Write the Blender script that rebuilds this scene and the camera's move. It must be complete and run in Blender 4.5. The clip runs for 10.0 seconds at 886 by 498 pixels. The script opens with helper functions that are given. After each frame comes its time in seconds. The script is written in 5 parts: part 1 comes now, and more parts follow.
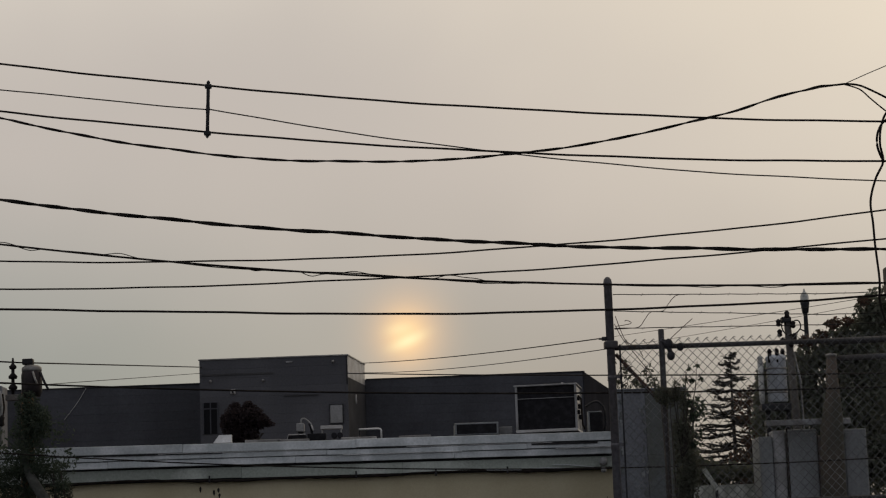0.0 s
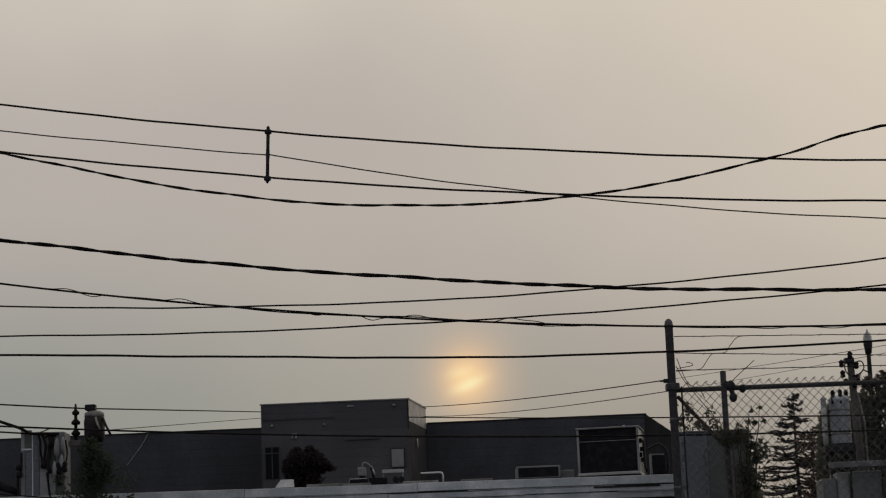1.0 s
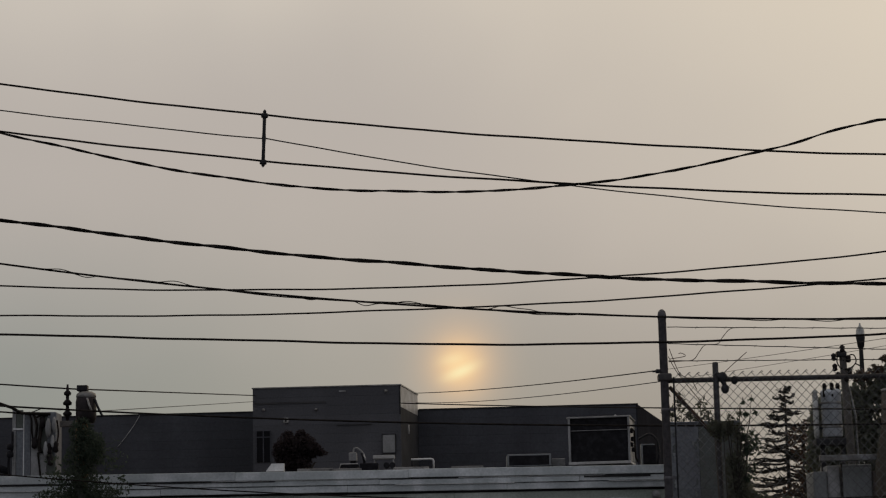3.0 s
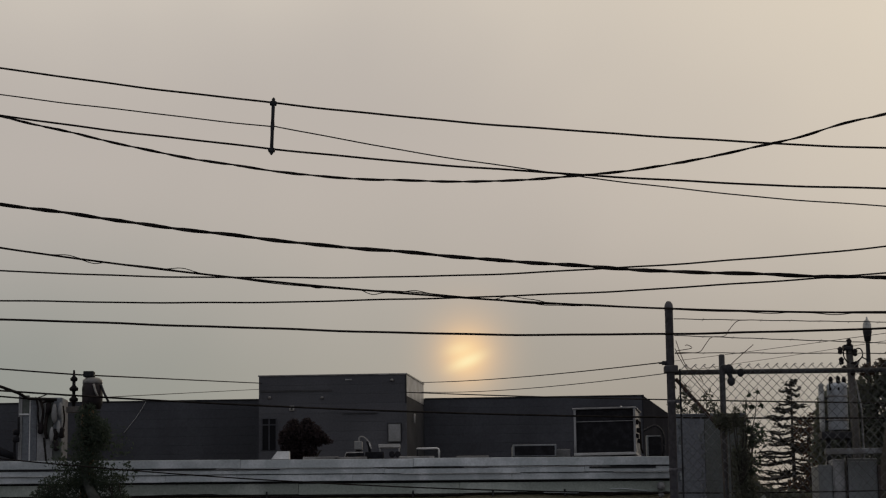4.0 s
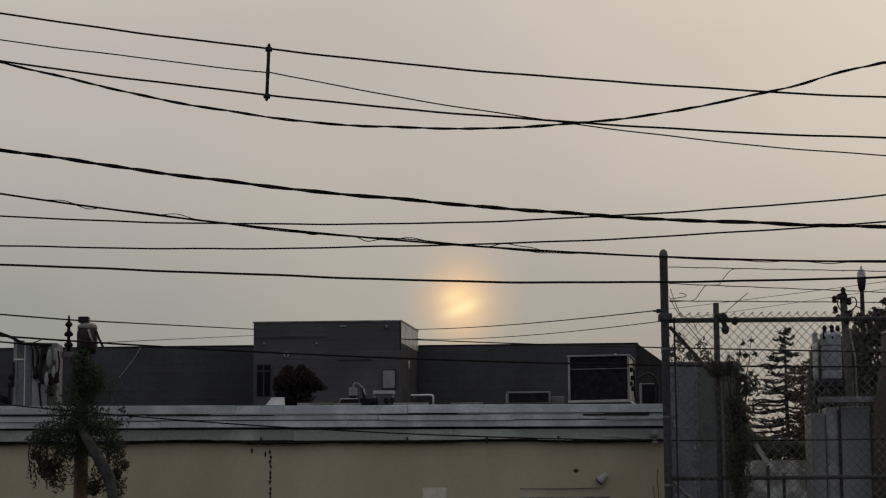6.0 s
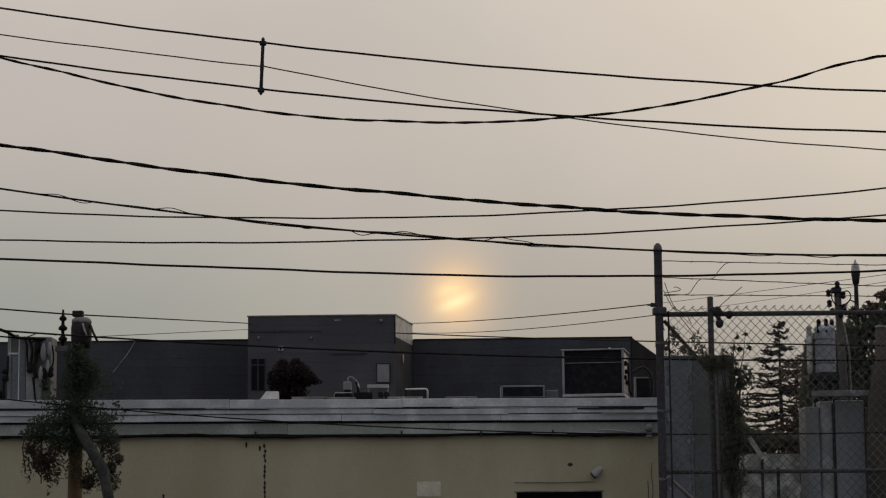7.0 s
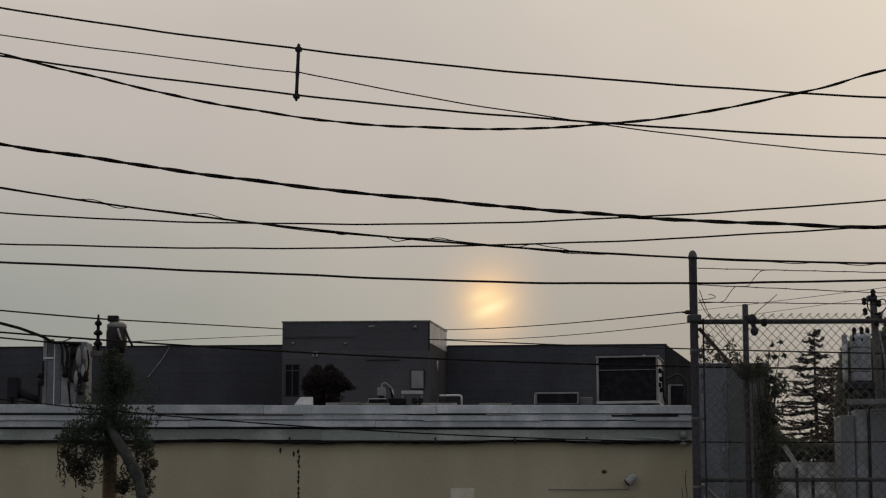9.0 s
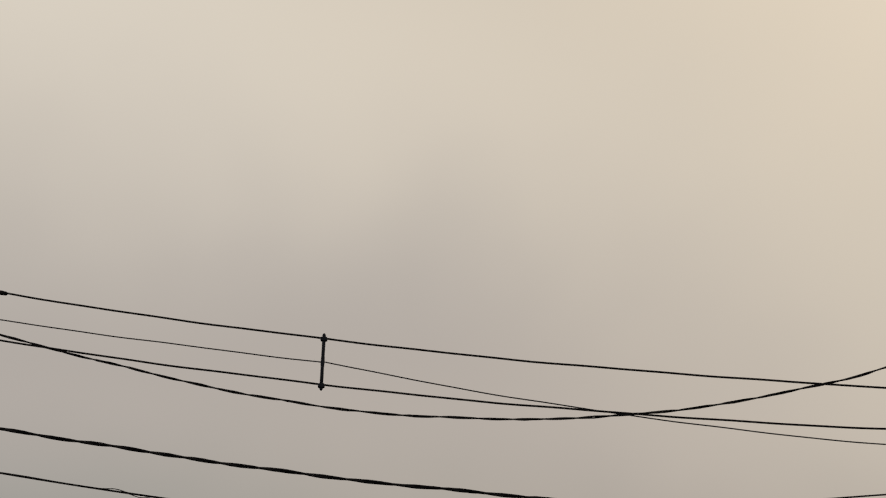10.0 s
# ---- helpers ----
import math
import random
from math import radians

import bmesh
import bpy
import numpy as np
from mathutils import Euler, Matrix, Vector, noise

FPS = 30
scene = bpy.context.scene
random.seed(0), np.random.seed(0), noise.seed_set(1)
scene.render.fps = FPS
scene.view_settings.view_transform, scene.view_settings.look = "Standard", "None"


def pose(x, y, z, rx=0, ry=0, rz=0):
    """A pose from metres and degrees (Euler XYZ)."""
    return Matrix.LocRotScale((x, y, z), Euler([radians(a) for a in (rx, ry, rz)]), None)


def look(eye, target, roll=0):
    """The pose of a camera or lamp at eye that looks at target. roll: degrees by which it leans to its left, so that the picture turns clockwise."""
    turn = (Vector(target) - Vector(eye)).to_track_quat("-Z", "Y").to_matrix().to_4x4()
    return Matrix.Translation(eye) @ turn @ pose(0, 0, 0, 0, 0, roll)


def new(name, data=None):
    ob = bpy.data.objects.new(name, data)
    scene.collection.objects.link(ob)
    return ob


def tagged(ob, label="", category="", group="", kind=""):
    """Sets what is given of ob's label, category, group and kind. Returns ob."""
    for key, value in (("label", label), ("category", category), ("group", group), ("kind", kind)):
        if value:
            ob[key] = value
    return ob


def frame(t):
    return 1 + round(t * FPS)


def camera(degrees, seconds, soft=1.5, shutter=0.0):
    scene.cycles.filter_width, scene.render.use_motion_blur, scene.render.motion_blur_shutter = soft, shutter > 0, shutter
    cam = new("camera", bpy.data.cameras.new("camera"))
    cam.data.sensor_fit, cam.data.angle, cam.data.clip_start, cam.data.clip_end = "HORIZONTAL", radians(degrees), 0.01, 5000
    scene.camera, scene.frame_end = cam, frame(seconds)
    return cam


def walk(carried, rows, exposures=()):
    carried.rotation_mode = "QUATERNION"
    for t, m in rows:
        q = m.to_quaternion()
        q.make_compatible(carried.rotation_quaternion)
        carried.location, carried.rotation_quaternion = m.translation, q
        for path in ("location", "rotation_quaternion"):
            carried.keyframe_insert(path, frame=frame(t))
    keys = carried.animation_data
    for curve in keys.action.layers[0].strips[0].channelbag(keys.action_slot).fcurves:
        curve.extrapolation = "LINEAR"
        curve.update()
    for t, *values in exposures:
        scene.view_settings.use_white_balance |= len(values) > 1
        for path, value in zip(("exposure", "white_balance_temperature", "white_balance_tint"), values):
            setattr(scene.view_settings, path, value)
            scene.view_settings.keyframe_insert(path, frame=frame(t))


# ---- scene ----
cam = camera(24.0, 10.0, soft=1.2)
# A hand-held camera that stands still and turns: seconds and the turn in degrees.
EYE = (0.0, 0.0, 1.6)
TURNS = [
    (0.0, 98.504, 2.032, -1.087),
    (0.2, 99.085, 2.373, -0.825),
    (0.3, 99.341, 2.719, -0.153),
    (0.5, 99.760, 2.611, 0.531),
    (0.7, 99.861, 2.506, 0.440),
    (0.8, 99.833, 2.137, 0.835),
    (1.0, 99.756, 2.219, 0.615),
    (1.2, 99.633, 2.087, 1.124),
    (1.3, 99.932, 1.506, 1.196),
    (1.5, 100.451, 1.246, 2.081),
    (1.7, 99.910, 1.675, 1.861),
    (1.8, 99.599, 1.910, 2.046),
    (2.0, 99.733, 1.463, 1.814),
    (2.2, 99.599, 1.254, 1.136),
    (2.5, 99.739, 1.227, 0.827),
    (2.7, 99.533, 1.480, 0.398),
    (3.8, 99.289, 0.761, 0.441),
    (4.0, 99.098, 0.703, 0.416),
    (4.2, 98.525, 0.818, 0.326),
    (4.5, 98.827, 0.761, 0.364),
    (4.7, 98.935, 0.729, 0.417),
    (5.0, 98.578, 0.679, 0.372),
    (5.2, 98.736, 0.679, 0.706),
    (5.5, 98.332, 0.343, 0.472),
    (5.7, 97.911, 0.363, 0.326),
    (6.8, 97.475, 0.523, 0.193),
    (7.0, 97.475, 0.499, 0.090),
    (7.2, 97.393, 0.630, 0.015),
    (7.5, 97.555, 0.428, -0.143),
    (7.8, 97.645, 0.335, -0.212),
    (8.0, 97.872, 0.115, 0.196),
    (8.2, 97.273, 0.097, 0.988),
    (8.5, 97.679, 0.061, -0.178),
    (8.6, 97.736, 0.000, -0.000),
    (8.8, 97.944, 0.000, 0.343),
    (9.0, 97.656, 0.158, 1.003),
    (9.5, 99.184, -0.083, 0.981),
    (9.6, 99.608, -0.021, 0.578),
    (9.7, 100.837, -0.007, 1.046),
    (9.8, 103.006, -0.011, 1.498),
    (9.9, 104.487, 0.015, 1.327),
    (10.0, 105.615, -0.145, 1.631),
]
walk(cam, [(t, pose(*EYE, rx, ry, rz)) for t, rx, ry, rz in TURNS], [(0.0, 0.0), (0.5, -0.12), (1.5, -0.22), (2.0, -0.24), (2.7, -0.21), (4.5, -0.14), (5.7, -0.12), (7.0, 0.0), (9.5, -0.02), (9.8, -0.14), (10.0, -0.26)])

# ---- world and light ----
SUN = Vector((0.0057, 0.9944, 0.1058)).normalized()
SUN_ELEVATION = math.asin(SUN.z)


def build_world():
    world = bpy.data.worlds.new("hazy_evening")
    scene.world = world
    world.use_nodes = True
    nt = world.node_tree
    nt.nodes.clear()
    N, L = nt.nodes.new, nt.links.new

    def math_node(op, a, b=None, c=None):
        n = N("ShaderNodeMath")
        n.operation = op
        for i, v in enumerate((a, b, c)):
            if v is None:
                continue
            if isinstance(v, (int, float)):
                n.inputs[i].default_value = v
            else:
                L(v, n.inputs[i])
        return n.outputs[0]

    def step(value, lo, hi):
        n = N("ShaderNodeMapRange")
        n.interpolation_type = "SMOOTHSTEP"
        L(value, n.inputs[0])
        n.inputs[1].default_value, n.inputs[2].default_value = lo, hi
        return n.outputs[0]

    def mix(f, a, b, blend="MIX"):
        n = N("ShaderNodeMix")
        n.data_type, n.blend_type = "RGBA", blend
        if isinstance(f, float):
            n.inputs[0].default_value = f
        else:
            L(f, n.inputs[0])
        for i, v in ((6, a), (7, b)):
            if isinstance(v, tuple):
                n.inputs[i].default_value = (*v, 1)
            else:
                L(v, n.inputs[i])
        return n.outputs[2]

    tc = N("ShaderNodeTexCoord")
    sep = N("ShaderNodeSeparateXYZ")
    L(tc.outputs["Generated"], sep.inputs[0])
    x, y, z = sep.outputs
    cloud = N("ShaderNodeTexNoise")
    cloud.inputs["Scale"].default_value, cloud.inputs["Detail"].default_value = 5.0, 3.0
    L(tc.outputs["Generated"], cloud.inputs["Vector"])
    wob = math_node("MULTIPLY", math_node("SUBTRACT", cloud.outputs["Fac"], 0.5), 0.09)
    base = mix(step(x, -0.08, 0.14), HAZE_LOW, HAZE_LOW_WARM)
    low = mix(step(math_node("ADD", z, wob), 0.06, 0.21), base, HAZE_MID)
    low = mix(step(math_node("ADD", z, wob), 0.21, 0.39), low, HAZE_HIGH)
    slant = math_node("ADD", math_node("ADD", math_node("MULTIPLY", x, 0.8), z), wob)
    warm = mix(step(slant, 0.17, 0.49), low, HAZE_WARM)
    warm = mix(step(slant, 0.38, 0.60), warm, HAZE_BRIGHT)
    # away from the sun the haze is duller
    back = mix(step(y, -0.5, 0.6), HAZE_BACK, warm)

    # the sun's veiled disc and the glow of the haze round it
    d = N("ShaderNodeVectorMath")
    d.operation = "SUBTRACT"
    L(tc.outputs["Generated"], d.inputs[0])
    d.inputs[1].default_value = SUN

    def along(axis):
        n = N("ShaderNodeVectorMath")
        n.operation = "DOT_PRODUCT"
        L(d.outputs[0], n.inputs[0])
        n.inputs[1].default_value = axis
        return n.outputs["Value"]

    def blob(su, sv, tilt, du=0.0, dv=0.0):
        c, s = math.cos(tilt), math.sin(tilt)
        u, v = along((c, 0, s)), along((-s, 0, c))
        u = math_node("MULTIPLY", math_node("SUBTRACT", u, du), 1 / su)
        v = math_node("MULTIPLY", math_node("SUBTRACT", v, dv), 1 / sv)
        r = math_node("ADD", math_node("MULTIPLY", u, u), math_node("MULTIPLY", v, v))
        front = math_node("GREATER_THAN", y, 0.0)
        return math_node("MULTIPLY", math_node("EXPONENT", math_node("MULTIPLY", r, -0.5)), front)

    sky = back
    wisp = math_node("MULTIPLY", blob(0.0042, 0.0020, 0.15, -0.0028, 0.0052), 0.45)
    for amount, colour in ((blob(0.0125, 0.0135, 0.0, 0.0, 0.0025), GLOW_WIDE), (blob(0.0066, 0.0070, 0.0, -0.0008, 0.0018), GLOW_NEAR), (wisp, GLOW_CORE),
                           (blob(0.0052, 0.0019, 0.38, -0.0003, -0.0010), GLOW_CORE)):
        sky = mix(amount, sky, colour)
    haze = N("ShaderNodeBackground")
    L(sky, haze.inputs[0])
    haze.inputs[1].default_value = 1.0
    clear = N("ShaderNodeTexSky")
    clear.sky_type, clear.sun_disc = "NISHITA", False
    clear.sun_elevation, clear.sun_rotation = SUN_ELEVATION, 0.0057
    high = N("ShaderNodeBackground")
    L(clear.outputs[0], high.inputs[0])
    high.inputs[1].default_value = 0.002
    add, out = N("ShaderNodeAddShader"), N("ShaderNodeOutputWorld")
    L(haze.outputs[0], add.inputs[0])
    L(high.outputs[0], add.inputs[1])
    L(add.outputs[0], out.inputs[0])


HAZE_LOW = (0.266, 0.292, 0.282)
HAZE_LOW_WARM = (0.304, 0.297, 0.279)
HAZE_MID = (0.502, 0.459, 0.424)
HAZE_HIGH = (0.84, 0.76, 0.645)
HAZE_BRIGHT = (0.93, 0.80, 0.63)
HAZE_WARM = (0.775, 0.682, 0.558)
HAZE_BACK = (0.423, 0.433, 0.475)
GLOW_WIDE = (0.70, 0.505, 0.345)
GLOW_NEAR = (1.0, 0.665, 0.35)
GLOW_CORE = (1.00, 0.86, 0.50)
build_world()

lamp = bpy.data.lights.new("sun", "SUN")
lamp.energy, lamp.angle, lamp.color = 0.5, radians(10), (1.0, 0.72, 0.42)
sun = new("sun", lamp)
sun.matrix_world = look(SUN * 200, (0, 0, 0))


# ---- materials ----
def material(name, colour, rough=0.7, metal=0.0, spread=0.25, coarse=1.5, fine=30.0, bump=0.15, second=None, streak=0.0, vary=0.0, cut=(0.45, 0.65), gloss=0.5):
    """A surface with a coarse and a fine variation. second: the colour of stains; streak: how far stains run downwards; vary: piece by piece."""
    m = bpy.data.materials.new(name)
    m.use_nodes = True
    nt = m.node_tree
    N, L = nt.nodes.new, nt.links.new
    bsdf = nt.nodes["Principled BSDF"]
    bsdf.inputs["Roughness"].default_value, bsdf.inputs["Metallic"].default_value = rough, metal
    bsdf.inputs["Specular IOR Level"].default_value = gloss
    tc = N("ShaderNodeTexCoord")
    mp = N("ShaderNodeMapping")
    mp.inputs["Scale"].default_value = (1, 1, 1 - streak)
    L(tc.outputs["Object"], mp.inputs[0])
    a, b = N("ShaderNodeTexNoise"), N("ShaderNodeTexNoise")
    for n, s in ((a, coarse), (b, fine)):
        n.inputs["Scale"].default_value, n.inputs["Detail"].default_value = s, 5.0
    L(mp.outputs[0], a.inputs["Vector"])
    L(tc.outputs["Object"], b.inputs["Vector"])
    ramp = N("ShaderNodeValToRGB")
    ramp.color_ramp.elements[0].position, ramp.color_ramp.elements[1].position = cut
    dark = second or tuple(c * (1 - 2 * spread) for c in colour)
    ramp.color_ramp.elements[0].color, ramp.color_ramp.elements[1].color = (*dark, 1), (*colour, 1)
    L(a.outputs["Fac"], ramp.inputs[0])
    grain = N("ShaderNodeMapRange")
    L(b.outputs["Fac"], grain.inputs[0])
    grain.inputs[1].default_value, grain.inputs[2].default_value = 0.3, 0.7
    grain.inputs[3].default_value, grain.inputs[4].default_value = 1 - spread, 1 + spread
    tone = grain.outputs[0]
    if vary:
        info, r, mul = N("ShaderNodeObjectInfo"), N("ShaderNodeMapRange"), N("ShaderNodeMath")
        L(info.outputs["Random"], r.inputs[0])
        r.inputs[3].default_value, r.inputs[4].default_value = 1 - vary, 1 + vary
        mul.operation = "MULTIPLY"
        L(tone, mul.inputs[0])
        L(r.outputs[0], mul.inputs[1])
        tone = mul.outputs[0]
    mx = N("ShaderNodeMix")
    mx.data_type, mx.blend_type = "RGBA", "MULTIPLY"
    mx.inputs[0].default_value = 1.0
    L(ramp.outputs[0], mx.inputs[6])
    L(tone, mx.inputs[7])
    L(mx.outputs[2], bsdf.inputs["Base Color"])
    if bump:
        bn = N("ShaderNodeBump")
        bn.inputs["Strength"].default_value, bn.inputs["Distance"].default_value = bump, 0.01
        L(b.outputs["Fac"], bn.inputs["Height"])
        L(bn.outputs[0], bsdf.inputs["Normal"])
    return m


def leaf_material(name, colour, other):
    m = bpy.data.materials.new(name)
    m.use_nodes = True
    nt = m.node_tree
    N, L = nt.nodes.new, nt.links.new
    bsdf = nt.nodes["Principled BSDF"]
    bsdf.inputs["Roughness"].default_value, bsdf.inputs["Specular IOR Level"].default_value = 0.8, 0.2
    geo, ramp = N("ShaderNodeNewGeometry"), N("ShaderNodeValToRGB")
    ramp.color_ramp.elements[0].color, ramp.color_ramp.elements[1].color = (*colour, 1), (*other, 1)
    L(geo.outputs["Random Per Island"], ramp.inputs[0])
    L(ramp.outputs[0], bsdf.inputs["Base Color"])
    thin, both = N("ShaderNodeBsdfTranslucent"), N("ShaderNodeMixShader")
    L(ramp.outputs[0], thin.inputs[0])
    both.inputs[0].default_value = 0.4
    L(bsdf.outputs[0], both.inputs[1])
    L(thin.outputs[0], both.inputs[2])
    L(both.outputs[0], nt.nodes["Material Output"].inputs[0])
    return m


M_RUBBER = material("cable_rubber", (0.020, 0.016, 0.014), 0.85, spread=0.3, coarse=8, gloss=0.15)
M_WIRE = material("weathered_wire", (0.03, 0.029, 0.028), 0.7, 0.0, coarse=6, gloss=0.2)
M_MESH = material("dull_mesh_wire", (0.16, 0.164, 0.17), 0.7, 0.0, coarse=5, gloss=0.2)
M_POST = material("dull_post_paint", (0.112, 0.112, 0.126), 0.7, 0.0, coarse=4, second=(0.085, 0.08, 0.086), streak=0.6, gloss=0.3)
M_RAIL = material("dull_rail_steel", (0.06, 0.06, 0.064), 0.7, 0.0, coarse=4, second=(0.05, 0.045, 0.045), gloss=0.3)
M_GALV = material("galvanised_steel", (0.20, 0.205, 0.215), 0.55, 0.55, coarse=5, second=(0.12, 0.115, 0.11), bump=0.08)
M_RUST = material("rusty_steel", (0.034, 0.026, 0.023), 0.85, 0.0, coarse=9, second=(0.07, 0.04, 0.03))
M_STUCCO = material("cream_stucco", (0.42, 0.375, 0.258), 0.9, spread=0.05, coarse=1.1, fine=45, second=(0.36, 0.315, 0.205), streak=0.6, bump=0.12, cut=(0.35, 0.65))
M_STAIN = material("black_grime", (0.02, 0.018, 0.015), 0.9, coarse=12)
M_TRIM = material("weathered_white_trim", (0.53, 0.55, 0.565), 0.6, spread=0.12, coarse=2.5, second=(0.34, 0.365, 0.375), vary=0.10)
M_FASCIA = material("grey_green_fascia", (0.43, 0.455, 0.42), 0.75, spread=0.15, coarse=1.2, second=(0.23, 0.255, 0.225), vary=0.16)
# Near-black: stands for shade in gaps, slots and holes; also on the brackets.
M_GAP = material("gap_shade_bracket_black", (0.026, 0.026, 0.028), 0.9, coarse=4)
M_ROOF = material("roof_felt", (0.12, 0.12, 0.125), 0.9, coarse=2, fine=60)
M_SIDING = material("charcoal_siding", (0.057, 0.0585, 0.068), 0.8, gloss=0.2, spread=0.12, coarse=1.0, fine=25, streak=0.5, vary=0.06)
# Charcoal siding lightened for the haze and reflection on the taller box.
M_BOXSIDING = material("haze_lightened_siding", (0.078, 0.078, 0.087), 0.75, gloss=0.25, spread=0.12, coarse=0.9, fine=25, second=(0.062, 0.062, 0.07), streak=0.5, vary=0.07)
M_SIDE = material("grey_end_panel", (0.064, 0.063, 0.066), 0.8, gloss=0.05, spread=0.12, coarse=1.2, vary=0.1)
# Siding darkened for shade on the end wall; the dark cabinet's plain colour too.
M_SHADEDCHARCOAL = material("shaded_end_and_cabinet_charcoal", (0.032, 0.032, 0.037), 0.9, gloss=0.0, spread=0.12, coarse=1.0)
M_CAPPING = material("pale_metal_edge", (0.30, 0.29, 0.28), 0.5, 0.3, coarse=3)
M_WHITE = material("dull_white_paint", (0.62, 0.62, 0.62), 0.55, spread=0.1, coarse=3)
M_UNIT = material("unit_casing", (0.45, 0.45, 0.45), 0.5, spread=0.12, coarse=3, second=(0.32, 0.31, 0.30))
M_FRAME = material("dull_grey_casing", (0.25, 0.25, 0.255), 0.6, spread=0.15, coarse=3, second=(0.17, 0.17, 0.17))
M_DARKMETAL = material("dark_metal", (0.026, 0.026, 0.03), 0.7, 0.0, coarse=4, gloss=0.25)
M_COIL = material("black_coil", (0.018, 0.0175, 0.021), 0.8, 0.0, coarse=9, gloss=0.15)
M_PATCH = material("pale_cream_patch", (0.60, 0.56, 0.44), 0.9, spread=0.1, coarse=4)
M_GLASS = material("dark_window_glass", (0.006, 0.006, 0.008), 0.5, spread=0.05, coarse=1, bump=0, gloss=0.08)
M_PORCELAIN = material("brown_porcelain", (0.02, 0.016, 0.017), 0.6, coarse=8, bump=0, gloss=0.1)
M_VENTGREEN = material("dark_green_panel", (0.085, 0.095, 0.085), 0.8, spread=0.15, coarse=3)
M_CAN = material("dark_maroon_glaze", (0.021, 0.015, 0.017), 0.5, coarse=6, bump=0, gloss=0.2)
M_TANK = material("grey_tank_paint", (0.46, 0.49, 0.53), 0.6, spread=0.1, coarse=5, second=(0.30, 0.32, 0.35), streak=0.5)
M_SHED = material("grey_mottled_panel", (0.125, 0.136, 0.15), 0.8, spread=0.25, coarse=2.2, second=(0.09, 0.093, 0.105), streak=0.6, vary=0.12)
M_SHEDDARK = material("dark_slate_sheet", (0.082, 0.092, 0.10), 0.8, spread=0.2, coarse=1.6, second=(0.062, 0.066, 0.06), streak=0.5, vary=0.08)
M_CABINET = material("grey_cabinet", (0.175, 0.185, 0.197), 0.65, spread=0.14, coarse=1.5, second=(0.13, 0.138, 0.14), streak=0.5, vary=0.1)
M_CONCRETE = material("pale_concrete", (0.55, 0.56, 0.52), 0.9, spread=0.2, coarse=4.5, second=(0.24, 0.25, 0.22), vary=0.15)
M_ASPHALT = material("asphalt", (0.055, 0.055, 0.057), 0.9, spread=0.2, coarse=0.3, fine=20)
M_WOOD = material("weathered_pole_wood", (0.125, 0.115, 0.105), 0.9, spread=0.25, coarse=3, second=(0.075, 0.066, 0.06), streak=0.8)
M_TANWOOD = material("orange_brown_wood", (0.19, 0.115, 0.055), 0.85, spread=0.2, coarse=3, streak=0.8)
M_DARKPOLE = material("dark_pole_wood", (0.07, 0.066, 0.062), 0.9, spread=0.25, coarse=3, second=(0.045, 0.04, 0.037), streak=0.8)
M_BARK = material("vine_bark", (0.046, 0.049, 0.042), 0.9, spread=0.25, coarse=8, bump=0.5)
M_TRUNK = material("dark_bark", (0.05, 0.042, 0.035), 0.9, coarse=6, bump=0.5)
M_VINE = leaf_material("vine_leaf", (0.034, 0.05, 0.036), (0.064, 0.078, 0.055))
M_DRYVINE = leaf_material("dry_vine_leaf", (0.048, 0.05, 0.036), (0.078, 0.07, 0.05))
M_POSTVINE = leaf_material("brown_vine_leaf", (0.078, 0.086, 0.064), (0.098, 0.098, 0.076))
M_RUSTPANEL = material("rust_stained_panel", (0.125, 0.11, 0.10), 0.8, spread=0.12, coarse=1.6, second=(0.085, 0.066, 0.057), streak=0.7)
M_MOSSPOST = material("mossy_brown_post", (0.072, 0.059, 0.050), 0.9, gloss=0.1, spread=0.2, coarse=2.2, second=(0.050, 0.048, 0.040), streak=0.7, bump=0.4)
M_BROWNLEAF = leaf_material("withered_leaf", (0.058, 0.048, 0.036), (0.078, 0.06, 0.044))
M_NEEDLE = leaf_material("spruce_needle", (0.016, 0.02, 0.016), (0.028, 0.033, 0.024))
M_LEAF = leaf_material("tree_leaf", (0.10, 0.115, 0.09), (0.12, 0.12, 0.09))
M_REDLEAF = leaf_material("dark_red_leaf", (0.027, 0.021, 0.023), (0.034, 0.025, 0.027))
M_MIXLEAF = leaf_material("reddish_leaf", (0.06, 0.055, 0.042), (0.09, 0.05, 0.04))
M_LAMPGLASS = material("milky_lamp_glass", (0.5, 0.5, 0.48), 0.3, coarse=5, bump=0)


# ---- mesh helpers ----
def box(bm, x0, x1, y0, y1, z0, z1, bevel=0.0):
    r = bmesh.ops.create_cube(bm, size=1.0)
    bmesh.ops.scale(bm, vec=(x1 - x0, y1 - y0, z1 - z0), verts=r["verts"])
    bmesh.ops.translate(bm, vec=((x0 + x1) / 2, (y0 + y1) / 2, (z0 + z1) / 2), verts=r["verts"])
    if bevel:
        edges = list({e for v in r["verts"] for e in v.link_edges})
        bmesh.ops.bevel(bm, geom=edges, offset=bevel, segments=2, affect="EDGES", profile=0.5)
    return bm


